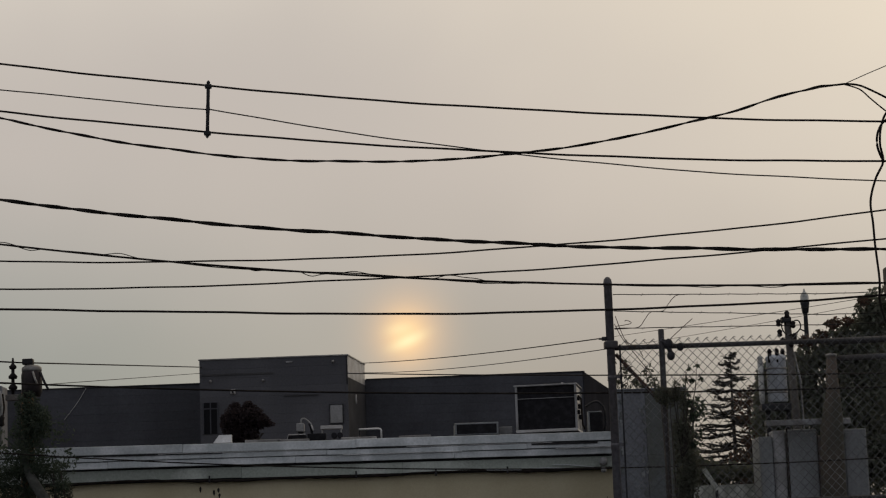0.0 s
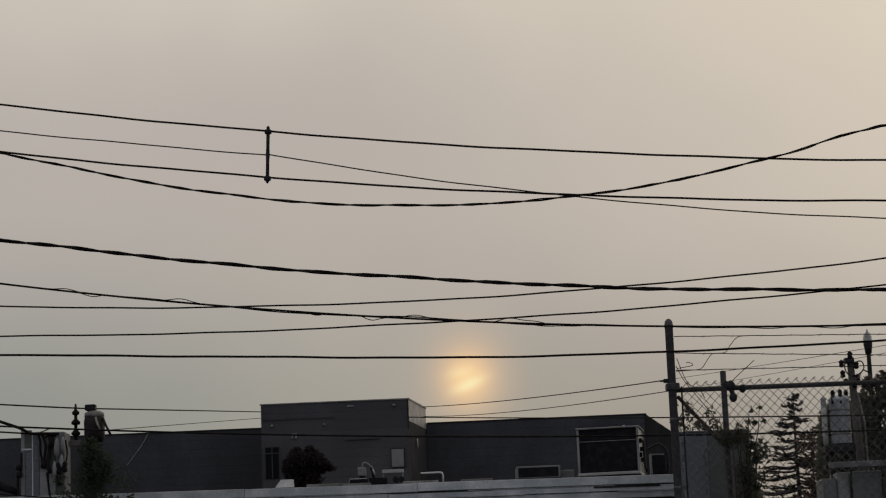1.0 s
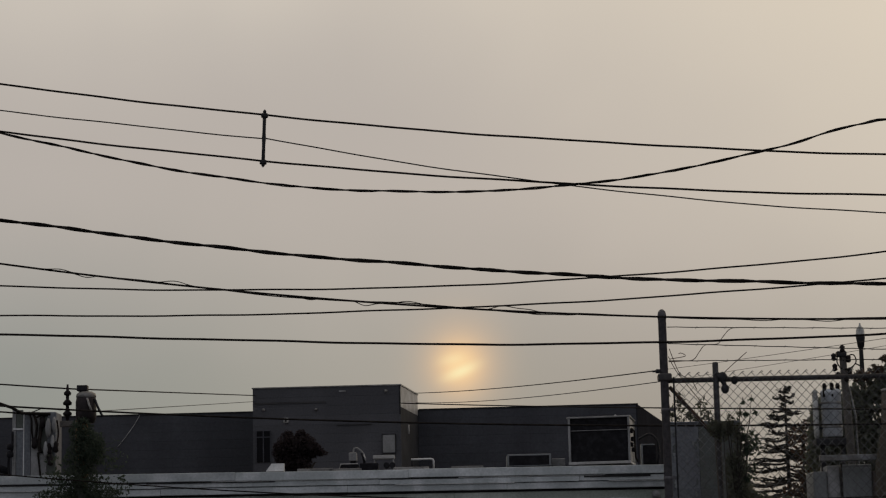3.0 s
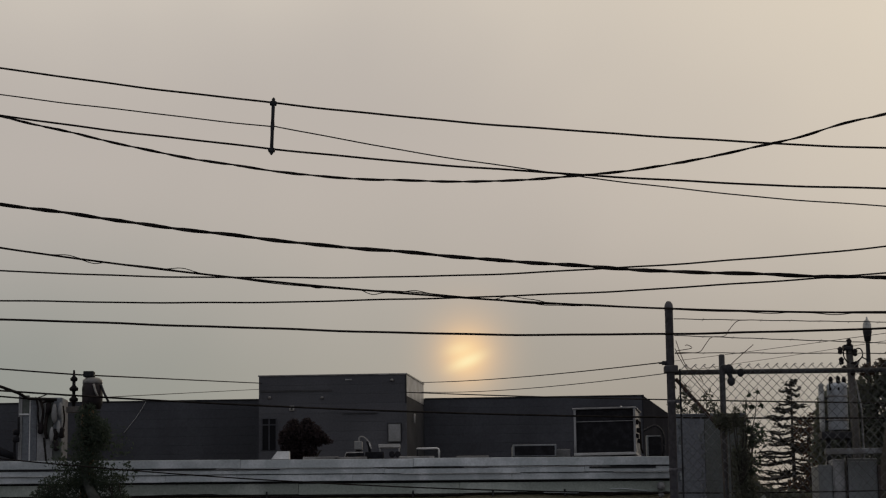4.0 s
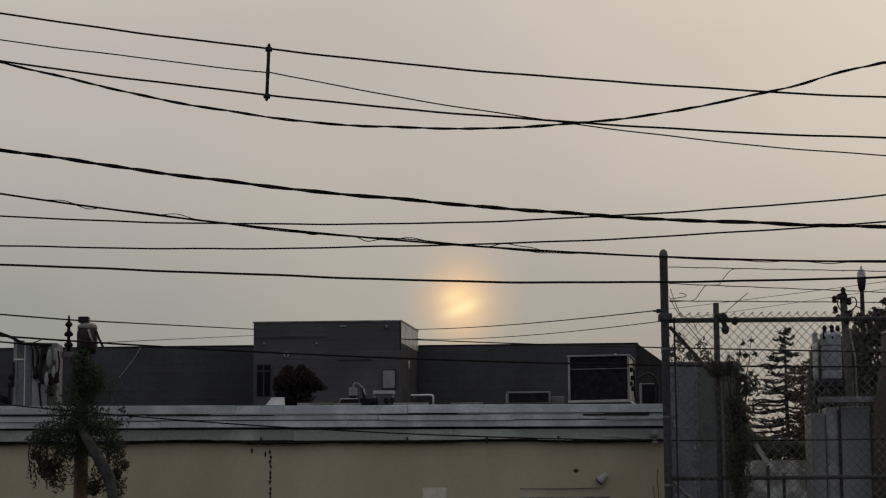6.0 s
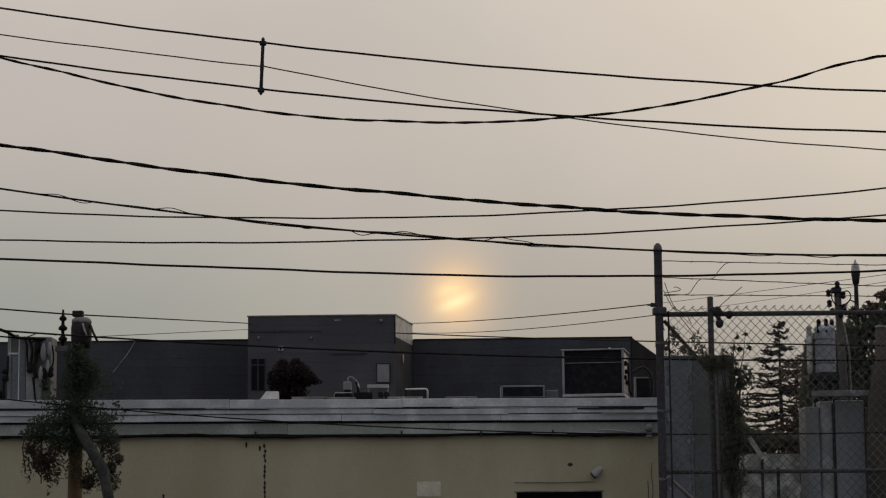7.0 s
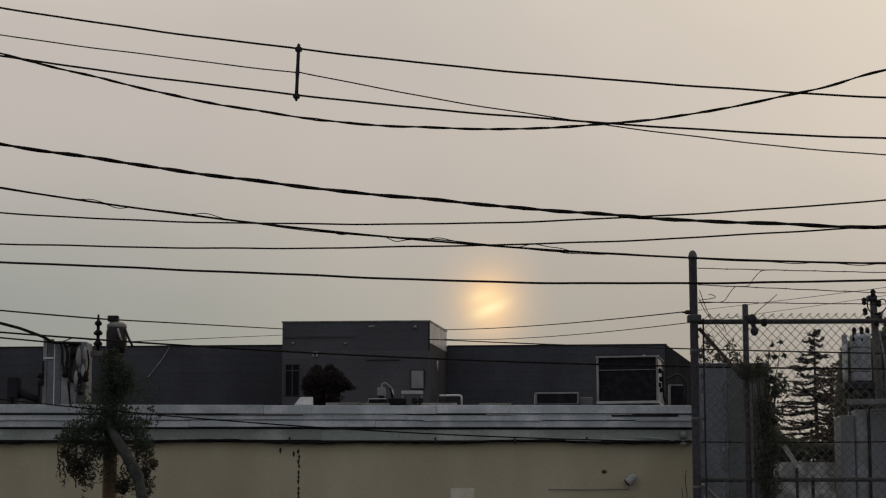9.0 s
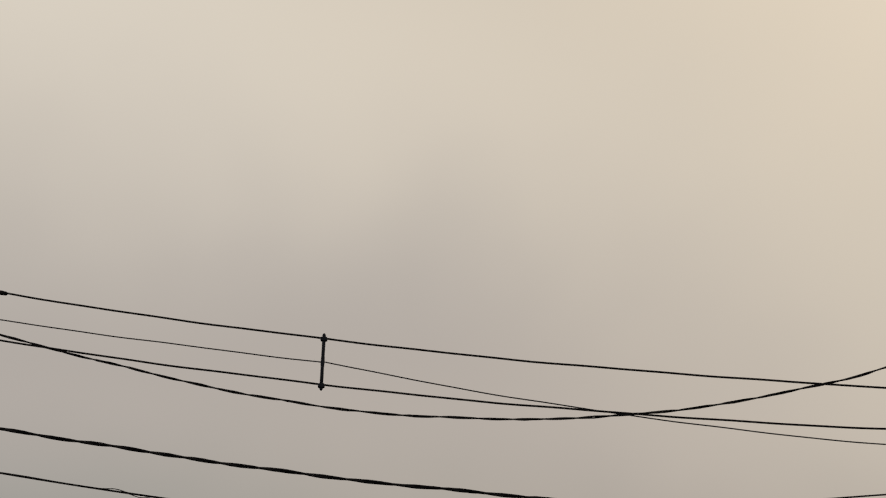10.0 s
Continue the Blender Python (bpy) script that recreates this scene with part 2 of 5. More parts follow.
def tube(bm, pts, radius, seg=8, caps=True):
    """A round tube along the points; radius is one number or one for each point."""
    pts = [Vector(p) for p in pts]
    rs = radius if isinstance(radius, (list, tuple)) else [radius] * len(pts)
    up = Vector((0, 0, 1))
    d0 = (pts[-1] - pts[0]).normalized()
    if abs(d0.z) > 0.9:
        up = Vector((0, 1, 0))
    rings = []
    for i, p in enumerate(pts):
        d = (pts[min(i + 1, len(pts) - 1)] - pts[max(i - 1, 0)]).normalized()
        a = d.cross(up)
        a = a.normalized() if a.length > 1e-5 else d.orthogonal().normalized()
        b = a.cross(d)
        rings.append([bm.verts.new(p + rs[i] * (math.cos(2 * math.pi * k / seg) * a + math.sin(2 * math.pi * k / seg) * b)) for k in range(seg)])
    for r, s in zip(rings, rings[1:]):
        for k in range(seg):
            f = bm.faces.new((r[k], r[(k + 1) % seg], s[(k + 1) % seg], s[k]))
            f.smooth = True
    if caps:
        bm.faces.new(rings[0][::-1])
        bm.faces.new(rings[-1])
    return bm


def smooth(pts, n=6):
    """More points on a curve through the given ones."""
    p = [Vector(q) for q in pts]
    p = [2 * p[0] - p[1], *p, 2 * p[-1] - p[-2]]
    out = []
    for a, b, c, d in zip(p, p[1:], p[2:], p[3:]):
        for i in range(n):
            t = i / n
            out.append(0.5 * (2 * b + (c - a) * t + (2 * a - 5 * b + 4 * c - d) * t * t + (3 * b - a - 3 * c + d) * t ** 3))
    return [*out, p[-2]]


def lathe(bm, profile, centre=(0, 0, 0), seg=20):
    """A turned body from (radius, height) pairs."""
    cx, cy, cz = centre
    rings = [[bm.verts.new((cx + r * math.cos(2 * math.pi * k / seg), cy + r * math.sin(2 * math.pi * k / seg), cz + h)) for k in range(seg)] for r, h in profile]
    for r, s in zip(rings, rings[1:]):
        for k in range(seg):
            f = bm.faces.new((r[k], r[(k + 1) % seg], s[(k + 1) % seg], s[k]))
            f.smooth = True
    bm.faces.new(rings[0][::-1])
    bm.faces.new(rings[-1])
    return bm


def mesh_of(name, bm, mat):
    me = bpy.data.meshes.new(name)
    bm.normal_update()
    bm.to_mesh(me)
    bm.free()
    me.materials.append(mat)
    return me


def part(name, bm, mat, parent=None, label=""):
    ob = new(name, mesh_of(name, bm, mat))
    ob.parent = parent
    if label:
        tagged(ob, label)
    return ob


def thing(name, label, category, group="", kind="", at=None):
    ob = new(name)
    ob.empty_display_size = 0.2
    if at is not None:
        ob.matrix_basis = at
    return tagged(ob, label, category, group, kind)


def solid(name, bm, mat, label, category, group="", kind=""):
    return tagged(part(name, bm, mat), label, category, group, kind)


def B():
    return bmesh.new()


def leaves(bm, spots, size, rng, flat=0.0):
    """A folded leaf of two triangles pairs at every spot."""
    for p in spots:
        n = Vector((rng.gauss(0, 1), rng.gauss(0, 1), rng.gauss(0, 1) + flat)).normalized()
        a = n.orthogonal().normalized()
        a = Matrix.Rotation(rng.uniform(0, 6.28), 3, n) @ a
        b = n.cross(a)
        s = size * rng.uniform(0.6, 1.4)
        p = Vector(p)
        v = [bm.verts.new(p + q) for q in (-a * s, -b * s * 0.45 + n * s * 0.15, a * s, b * s * 0.45 + n * s * 0.15)]
        bm.faces.new((v[0], v[1], v[2]))
        bm.faces.new((v[0], v[2], v[3]))
    return bm


def clump_spots(rng, clumps, count):
    """Spots inside uneven clumps given as (x, y, z, rx, ry, rz)."""
    weights = [c[3] * c[5] for c in clumps]
    out = []
    for c in rng.choices(clumps, weights, k=count):
        d = Vector((rng.gauss(0, 1), rng.gauss(0, 1), rng.gauss(0, 1))).normalized() * rng.random() ** 0.45
        out.append((c[0] + d.x * c[3], c[1] + d.y * c[4], c[2] + d.z * c[5]))
    return out


# ---- ground ----
def build_ground():
    bm = B()
    steps = [-2400, -600, -150, -60, -30, -15, -8, -4, 0, 4, 8, 15, 30, 60, 150, 600, 2400]
    grid = [[bm.verts.new((x, y + 30, 0.0)) for x in steps] for y in steps]
    for a, b in zip(grid, grid[1:]):
        for i in range(len(steps) - 1):
            bm.faces.new((a[i], a[i + 1], b[i + 1], b[i]))
    solid("ground", bm, M_ASPHALT, "dark worn asphalt yard", "ground", kind="structure")


build_ground()

# ---- cream building ----
WALL_Y, WALL_L, WALL_R = 29.5, -14.0, 3.13
FRONT = Matrix.Translation((-5, WALL_Y, -0.03)) @ Matrix.Rotation(radians(4.8), 4, "Z") @ Matrix.Translation((5, -WALL_Y, 0))
ROOF_Z, ROOF_BACK, ROOF_RISE = 3.37, 38.0, 0.063


def roof_z(y):
    return ROOF_Z + (y - WALL_Y) * ROOF_RISE


def build_cream_building():
    house = thing("cream_building", "low cream stuccoed building with a weathered white roof edge", "building", at=FRONT)
    bm = B()
    x0, x1, head = 1.03, 2.27, 2.05
    box(bm, WALL_L, x0, WALL_Y, WALL_Y + 0.25, 0, 2.86)
    box(bm, x1, WALL_R, WALL_Y, WALL_Y + 0.25, 0, 2.86)
    box(bm, x0, x1, WALL_Y, WALL_Y + 0.25, head, 2.86)
    part("wall", bm, M_STUCCO, house, "cream stucco front with black drips and patches")
    bm = box(B(), WALL_R - 0.25, WALL_R - 0.002, WALL_Y + 0.252, ROOF_BACK, 0, 3.0)
    part("wall", bm, M_STUCCO, house)
    bm = box(B(), WALL_L + 0.002, WALL_L + 0.25, WALL_Y + 0.252, ROOF_BACK, 0, 3.0)
    part("wall", bm, M_STUCCO, house)
    bm = box(B(), WALL_L, WALL_R, ROOF_BACK, ROOF_BACK + 0.25, 0, 3.2)
    part("wall", bm, M_STUCCO, house)
    # door in its opening
    door = part("door", box(B(), x0 + 0.03, x1 - 0.03, WALL_Y + 0.16, WALL_Y + 0.2, 0.02, head - 0.03, 0.005), M_GLASS, house, "dark recessed double door")
    for xa, xb, za in ((x0, x0 + 0.03, 0), (x1 - 0.03, x1, 0), (x0 + 0.03, x1 - 0.03, head - 0.03)):
        part("door_frame", box(B(), xa, xb, WALL_Y + 0.1, WALL_Y + 0.2, za, head), M_DARKMETAL, door)
    part("lintel", box(B(), x0 - 0.03, x1 + 0.02, WALL_Y - 0.02, WALL_Y - 0.002, head + 0.0, head + 0.018, 0.003), M_CAPPING, house)
    # sloping roof slab
    bm = B()
    v = [bm.verts.new(p) for p in ((WALL_L, WALL_Y - 0.06, ROOF_Z - 0.12), (WALL_R, WALL_Y - 0.06, ROOF_Z - 0.12), (WALL_R, ROOF_BACK + 0.3, roof_z(ROOF_BACK) - 0.12),
                                   (WALL_L, ROOF_BACK + 0.3, roof_z(ROOF_BACK) - 0.12))]
    w = [bm.verts.new(q.co + Vector((0, 0, 0.11))) for q in v]
    bm.faces.new(v[::-1])
    bm.faces.new(w)
    for i in range(4):
        bm.faces.new((v[i], v[(i + 1) % 4], w[(i + 1) % 4], w[i]))
    part("roof", bm, M_ROOF, house, "low grey felt roof")
    # roof edge: stepped strips laid end to end with uneven joints
    rng = random.Random(4)
    strips = (("capping", 3.258, 3.378, 0.20, M_TRIM), ("capping", 3.172, 3.245, 0.175, M_TRIM), ("capping", 3.068, 3.160, 0.16, M_TRIM),
              ("fascia", 2.885, 3.038, 0.10, M_FASCIA))
    for name, z0, z1, out, mat in strips:
        x = WALL_L
        while x < WALL_R - 0.05:
            x2 = min(x + rng.uniform(2.2, 3.6), WALL_R)
            if WALL_R - x2 < 0.8:
                x2 = WALL_R
            dz = rng.uniform(-0.005, 0.005)
            part(name, box(B(), x + 0.0012, x2 - 0.0012, WALL_Y - out - rng.uniform(0, 0.01), WALL_Y - 0.062, z0 + dz, z1 + dz, 0.006), mat, house)
            x = x2
    # near-black backing: its colour gives the joints between the strips their shade
    part("recess_shade", box(B(), WALL_L, WALL_R - 0.01, WALL_Y - 0.061, WALL_Y + 0.02, 2.861, 3.26), M_GAP, house)
    # wavy black tube: the shadow under the fascia's torn, uneven lower edge
    bm = B()
    pts = []
    x = WALL_L
    while x < WALL_R:
        pts.append((x, WALL_Y - 0.085, 2.868 + 0.022 * math.sin(x * 2.1) * math.sin(x * 0.7 + 1) + rng.uniform(-0.006, 0.006)))
        x += 0.12
    tube(bm, pts, 0.024, 6)
    part("fascia_shadow", bm, M_RUBBER, house, "wavy black shadow line under the fascia")
    # narrow near-black strips set on the upper strips as the shade of slots
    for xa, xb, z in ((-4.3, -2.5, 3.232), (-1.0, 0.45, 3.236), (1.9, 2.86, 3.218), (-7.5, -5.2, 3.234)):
        part("slot_shade", box(B(), xa, xb, WALL_Y - 0.19, WALL_Y - 0.1, z, 3.2535), M_GAP, house)
    # loose strips of fascia curl away at the lower edge
    for xa, xb, z, drop in ((1.25, 1.75, 2.885, 0.012), (1.9, 2.35, 2.89, 0.01), (2.2, 2.8, 2.93, 0.05)):
        pts = [(xa + (xb - xa) * i / 8, WALL_Y - 0.125, z - drop * (i / 8) ** 2) for i in range(9)]
        part("torn_strip", tube(B(), pts, [0.004 + 0.005 * math.sin(math.pi * i / 8) for i in range(9)], 6), M_TRIM, house, "curled pale edge")
    for xa in (-2.69, -0.62, 0.52, -4.7, 1.55):
        part("bracket", box(B(), xa - 0.012, xa + 0.012, WALL_Y - 0.13, WALL_Y - 0.09, 2.83, 2.93, 0.004), M_GAP, house)
    # grime: drips below the roof edge
    for i in range(15):
        z = 2.735 - i * 0.071 - rng.uniform(0, 0.03)
        x = -2.56 + rng.uniform(-0.009, 0.009)
        bm = lathe(B(), [(0.002, -rng.uniform(0.02, 0.06)), (rng.uniform(0.010, 0.019), -0.012), (rng.uniform(0.012, 0.022), 0.008), (0.005, 0.03)], (0, 0, 0), 8)
        drip = part("drip_mark", bm, M_STAIN, house)
        drip.matrix_basis = Matrix.Translation((x, WALL_Y - 0.002, z)) @ Matrix.Diagonal((1, 0.25, 1, 1))
    for x, z in ((-2.82, 2.75), (-2.63, 2.70), (-3.98, 2.03)):
        bm = lathe(B(), [(0.003, -0.05), (0.014, -0.02), (0.016, 0.015), (0.003, 0.035)], (0, 0, 0), 8)
        drip = part("drip_mark", bm, M_STAIN, house)
        drip.matrix_basis = Matrix.Translation((x, WALL_Y - 0.002, z)) @ Matrix.Diagonal((1, 0.25, 1, 1))
    blot = part("drip_mark", lathe(B(), [(0.006, -0.03), (0.034, -0.016), (0.042, 0.004), (0.012, 0.026)], (0, 0, 0), 10), M_RUST, house, "round rusty blot")
    blot.matrix_basis = Matrix.Translation((1.81, WALL_Y - 0.002, 2.44)) @ Matrix.Diagonal((1, 0.15, 1, 1))
    # thin white strips draw the bright highlights along the capping edges
    for xa, xb, z in ((-3.4, -1.2, 3.2465), (0.1, 2.2, 3.2465), (2.25, 3.1, 3.1605), (-7.2, -4.9, 3.1605), (-0.8, 0.9, 3.1605)):
        part("edge_highlight", box(B(), xa, xb, WALL_Y - 0.192, WALL_Y - 0.17, z, z + 0.007), M_WHITE, house)
    for pts in ([(3.0, 2.46), (2.985, 2.3), (3.005, 2.12), (2.99, 1.9)], [(2.93, 2.2), (2.94, 2.0), (2.925, 1.85)]):
        part("crack", tube(B(), smooth([(x, WALL_Y - 0.001, z) for x, z in pts]), 0.0045, 5), M_STAIN, house)
    part("patch", box(B(), -0.40, -0.06, WALL_Y - 0.007, WALL_Y - 0.002, 2.0, 2.21, 0.002), M_PATCH, house, "pale repaired patch")
    bm = tube(B(), [(1.0, WALL_Y - 0.02, 2.19), (1.5, WALL_Y - 0.02, 2.183), (2.16, WALL_Y - 0.02, 2.19)], 0.007, 6)
    part("conduit", bm, M_CAPPING, house)
    # downpipe fittings at the end of the front
    for z, k in ((2.90, 1.0), (2.80, 0.7)):
        bm = lathe(B(), [(0.02 * k, 0), (0.055 * k, 0.02 * k), (0.06 * k, 0.07 * k), (0.04 * k, 0.11 * k), (0.015 * k, 0.12 * k)], (WALL_R - 0.19, WALL_Y - 0.13, z), 12)
        part("pipe_cap", bm, M_FRAME, house)
    return house


build_cream_building()


def build_wall_lamp():
    lampbox = thing("wall_lamp", "small pale floodlight over the dark door", "lamp", at=FRONT @ pose(2.16, WALL_Y, 2.335))
    part("bracket", box(B(), -0.03, 0.03, -0.05, -0.002, -0.08, 0.0, 0.006), M_DARKMETAL, lampbox)
    bm = lathe(B(), [(0.06, 0), (0.064, 0.03), (0.058, 0.10), (0.042, 0.15), (0.02, 0.165)], (0, 0, 0), 14)
    hood = part("hood", bm, M_UNIT, lampbox, "pale round hood")
    hood.matrix_basis = pose(-0.03, -0.10, -0.05, 12, 48, 0)
    part("lens", lathe(B(), [(0.05, -0.02), (0.056, -0.002)], (0, 0, 0), 14), M_COIL, hood)


build_wall_lamp()

# ---- dark building behind ----
DARK = pose(-1.06, 44.75, 0, 0, 0, -2.0)


def prism(bm, plan, z0, z1):
    """An upright body over a plan of corners."""
    lo, hi = [bm.verts.new((x, y, z0)) for x, y in plan], [bm.verts.new((x, y, z1)) for x, y in plan]
    bm.faces.new(lo[::-1])
    bm.faces.new(hi)
    for i in range(len(plan)):
        k = (i + 1) % len(plan)
        bm.faces.new((lo[i], lo[k], hi[k], hi[i]))
    return bm


def build_dark_building():
    house = thing("charcoal_building", "large charcoal clad building with a taller box", "building", at=DARK)
    u0, u1, depth, top, rtop, skew = -13.0, 5.2, 8.0, 5.745, 5.70, 0.245
    lean = 1.40
    bu, bd, btop = -3.19, 2.38, 6.04
    part("core", box(B(), u0, -0.5, bd + 0.03, bd + depth, 0, top - 0.03), M_SIDING, house)
    part("core", prism(B(), ((-0.498, bd + 0.03), (u1 - 0.04, bd + 0.03), (u1 + lean - 0.04, bd + depth), (-0.498, bd + depth)), 0, rtop - 0.03), M_SIDING, house)
    part("core", prism(B(), ((bu + 0.03, 0.03), (-0.04, 0.03), (skew - 0.04, bd + 0.02), (bu + 0.03, bd + 0.02)), 0, btop - 0.03), M_SIDING, house)
    h = 0.20

    def boards(x0, x1, y, z0, z1, mat):
        z = z1
        while z > z0:
            za = max(z - h, z0)
            part("siding_board", box(B(), x0, x1, y, y + 0.028, za + 0.0025, z), mat, house)
            z -= h

    boards(u0, bu - 0.002, bd, 3.2, top, M_SIDING)
    boards(skew + 0.01, u1 - 0.032, bd, 3.2, rtop, M_SIDING)
    # box front: the haze over it is mixed into these paler boards
    boards(bu, 0.0, 0, 3.2, btop, M_BOXSIDING)
    bm = prism(B(), ((-0.034, 0.03), (-0.001, 0.03), (skew, bd - 0.002), (skew - 0.034, bd - 0.002)), 3.0, btop - 0.46)
    part("end_panel", bm, M_SIDE, house, "paler end panel of the taller box")
    # upper part of the end set pale: reflected sky put into its colour
    bm = prism(B(), ((-0.034, 0.03), (0.002, 0.03), (skew + 0.003, bd - 0.002), (skew - 0.034, bd - 0.002)), btop - 0.458, btop)
    part("end_panel", bm, M_UNIT, house, "upper end panel coloured pale as reflected sky")
    # darker than the other siding: the end wall's shade is in its colour
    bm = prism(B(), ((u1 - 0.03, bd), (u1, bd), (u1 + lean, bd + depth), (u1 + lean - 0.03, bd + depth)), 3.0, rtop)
    part("end_panel", bm, M_SHADEDCHARCOAL, house)
    part("roof_edge", box(B(), bu - 0.02, 0.02, -0.02, 0.04, btop, btop + 0.03, 0.006), M_CAPPING, house, "pale metal edge")
    part("roof_edge", prism(B(), ((-0.03, 0.042), (0.02, 0.042), (skew + 0.02, bd), (skew - 0.03, bd)), btop, btop + 0.03), M_CAPPING, house)
    part("roof", prism(B(), ((bu, 0.041), (-0.032, 0.041), (skew - 0.032, bd), (bu, bd)), btop - 0.02, btop + 0.01), M_ROOF, house)
    part("roof_edge", box(B(), u0, bu - 0.022, bd - 0.02, bd + 0.05, top, top + 0.03, 0.006), M_DARKMETAL, house)
    part("roof_edge", box(B(), skew + 0.022, u1 + 0.02, bd - 0.02, bd + 0.05, rtop, rtop + 0.03, 0.006), M_DARKMETAL, house)
    part("roof", box(B(), u0, -0.5, bd + 0.051, bd + depth, top - 0.025, top + 0.02), M_ROOF, house)
    part("roof", prism(B(), ((-0.498, bd + 0.051), (u1, bd + 0.051), (u1 + lean - 0.02, bd + depth), (-0.498, bd + depth)), rtop - 0.025, rtop + 0.02), M_ROOF, house)
    part("slack_cable", tube(B(), smooth([(-6.08, bd - 0.025, top), (-6.15, bd - 0.03, 5.62), (-6.28, bd - 0.03, 5.42), (-6.50, bd - 0.02, 5.14), (-6.58, bd - 0.01, 5.05)]), 0.007, 6), M_UNIT, house, "pale cable hanging from the roof edge")
    # small lamps under the edge, a square vent, windows
    for u, z in ((-0.31, 5.925), (-2.955, 5.586), (-1.82, 5.566)):
        part("spot_lamp", lathe(B(), [(0.012, -0.03), (0.035, -0.02), (0.03, 0.02), (0.01, 0.03)], (u, -0.035, z), 10), M_CAPPING, house)
    vent = part("vent", box(B(), -2.525, -2.42, -0.05, -0.002, 5.295, 5.40, 0.01), M_UNIT, house, "small pale square vent")
    # near-black block on the vent's face, coloured as the shade in its opening
    part("vent_hole_shade", box(B(), -2.50, -2.455, -0.056, -0.051, 5.31, 5.365), M_GAP, vent)
    win = part("window", box(B(), -0.40, -0.13, -0.03, -0.002, 4.60, 4.985, 0.006), M_FRAME, house, "pale blind in a small window")
    for ua, ub, za, zb in ((-0.41, -0.401, 4.585, 5.0), (-0.129, -0.11, 4.585, 5.0), (-0.4, -0.13, 4.986, 5.0), (-0.4, -0.13, 4.58, 4.599)):
        part("window_frame", box(B(), ua, ub, -0.04, -0.002, za, zb), M_DARKMETAL, win)
    win = part("window", box(B(), -3.12, -2.81, -0.02, -0.002, 4.46, 5.13, 0.004), M_GLASS, house, "dark narrow double window")
    for u in (-3.12, -2.965, -2.81):
        part("window_frame", box(B(), u - 0.012, u + 0.012, -0.035, -0.021, 4.45, 5.14), M_SIDING, win)
    for u in (-3.107, -2.952):
        part("window_bar", box(B(), u, u + 0.13, -0.033, -0.021, 4.985, 5.01), M_SIDING, win)
    bm = tube(B(), [(0.125, 0.75, 5.25), (0.125, 0.75, 5.05)], 0.018, 6)
    part("pipe", bm, M_UNIT, house)
    part("ledge", box(B(), -1.38, -0.625, -0.03, -0.002, 5.214, 5.228), M_SIDE, house)
    part("plate", box(B(), -1.32, -1.18, -0.02, -0.002, 5.93, 5.962, 0.004), M_FRAME, house)
    part("strip", box(B(), bu + 0.04, -1.6, -0.016, -0.002, 5.70, 5.745, 0.004), M_SIDE, house, "dull brownish cladding strip")
    part("corner_trim", box(B(), -0.03, 0.004, -0.014, -0.002, 5.42, btop - 0.003, 0.003), M_DARKMETAL, house)


build_dark_building()


# ---- things on the cream roof ----
def on_roof(x, y, rz=0):
    return pose(x, y, roof_z(y - 0.084 * (x + 5)) - 0.026, 0, 0, rz)


def build_condenser():
    u = thing("rooftop_condenser", "boxy pale condenser unit with a black coil", "air conditioner", at=on_roof(2.39, 33.0, -9.5))
    w, d, h = 0.485, 0.5, 0.72
    part("base", box(B(), -w, w, -d, d, 0.0, 0.045, 0.008), M_UNIT, u)
    for x in (-w + 0.02, w - 0.02):
        for y in (-d + 0.02, d - 0.02):
            part("corner_post", box(B(), x - 0.014, x + 0.02, y - 0.02, y + 0.02, 0.046, h, 0.005), M_FRAME, u)
    coil = part("coil", box(B(), -w + 0.04, w - 0.04, -d + 0.04, d - 0.04, 0.05, h), M_COIL, u, "black coil")
    # the end towards the fence: a white service panel, a dark opening and valves
    part("side_panel", box(B(), w - 0.038, w - 0.012, -d + 0.042, d - 0.3, 0.34, h - 0.002, 0.004), M_UNIT, u, "white service panel")
    part("side_panel", box(B(), w - 0.038, w - 0.012, d - 0.298, d - 0.042, 0.06, h - 0.002, 0.004), M_FRAME, u)
    part("side_panel", box(B(), w - 0.038, w - 0.016, -d + 0.042, d - 0.3, 0.06, 0.335, 0.004), M_FRAME, u)
    for y, z, k in ((-0.25, 0.52, 0.05), (-0.12, 0.40, 0.06), (-0.3, 0.30, 0.05), (0.0, 0.24, 0.05)):
        part("valve", box(B(), w - 0.011, w + 0.03, y - k, y + k, z - 0.035, z + 0.035, 0.01), M_COIL, u)
    part("lid", box(B(), -w - 0.012, w + 0.012, -d - 0.012, d + 0.012, h, h + 0.025, 0.008), M_FRAME, u)
    part("cross_bar", box(B(), -w + 0.042, w - 0.042, -d + 0.018, -d + 0.03, 0.525, 0.535, 0.003), M_FRAME, u)
    part("fan_guard", lathe(B(), [(0.26, 0), (0.27, 0.012), (0.22, 0.022), (0.05, 0.026)], (0.05, 0, h + 0.03), 20), M_DARKMETAL, u)
    part("lifting_eye", lathe(B(), [(0.016, 0), (0.022, 0.006), (0.016, 0.018), (0.006, 0.022)], (0.26, -0.42, h + 0.025), 10), M_UNIT, u)
    bm = tube(B(), [(w + 0.01, -d + 0.1, 0.55), (w + 0.06, -d + 0.1, 0.5), (w + 0.07, -d + 0.1, 0.1), (w + 0.1, -d + 0.1, 0.02)], 0.015, 6)
    part("pipe", bm, M_RUBBER, u)


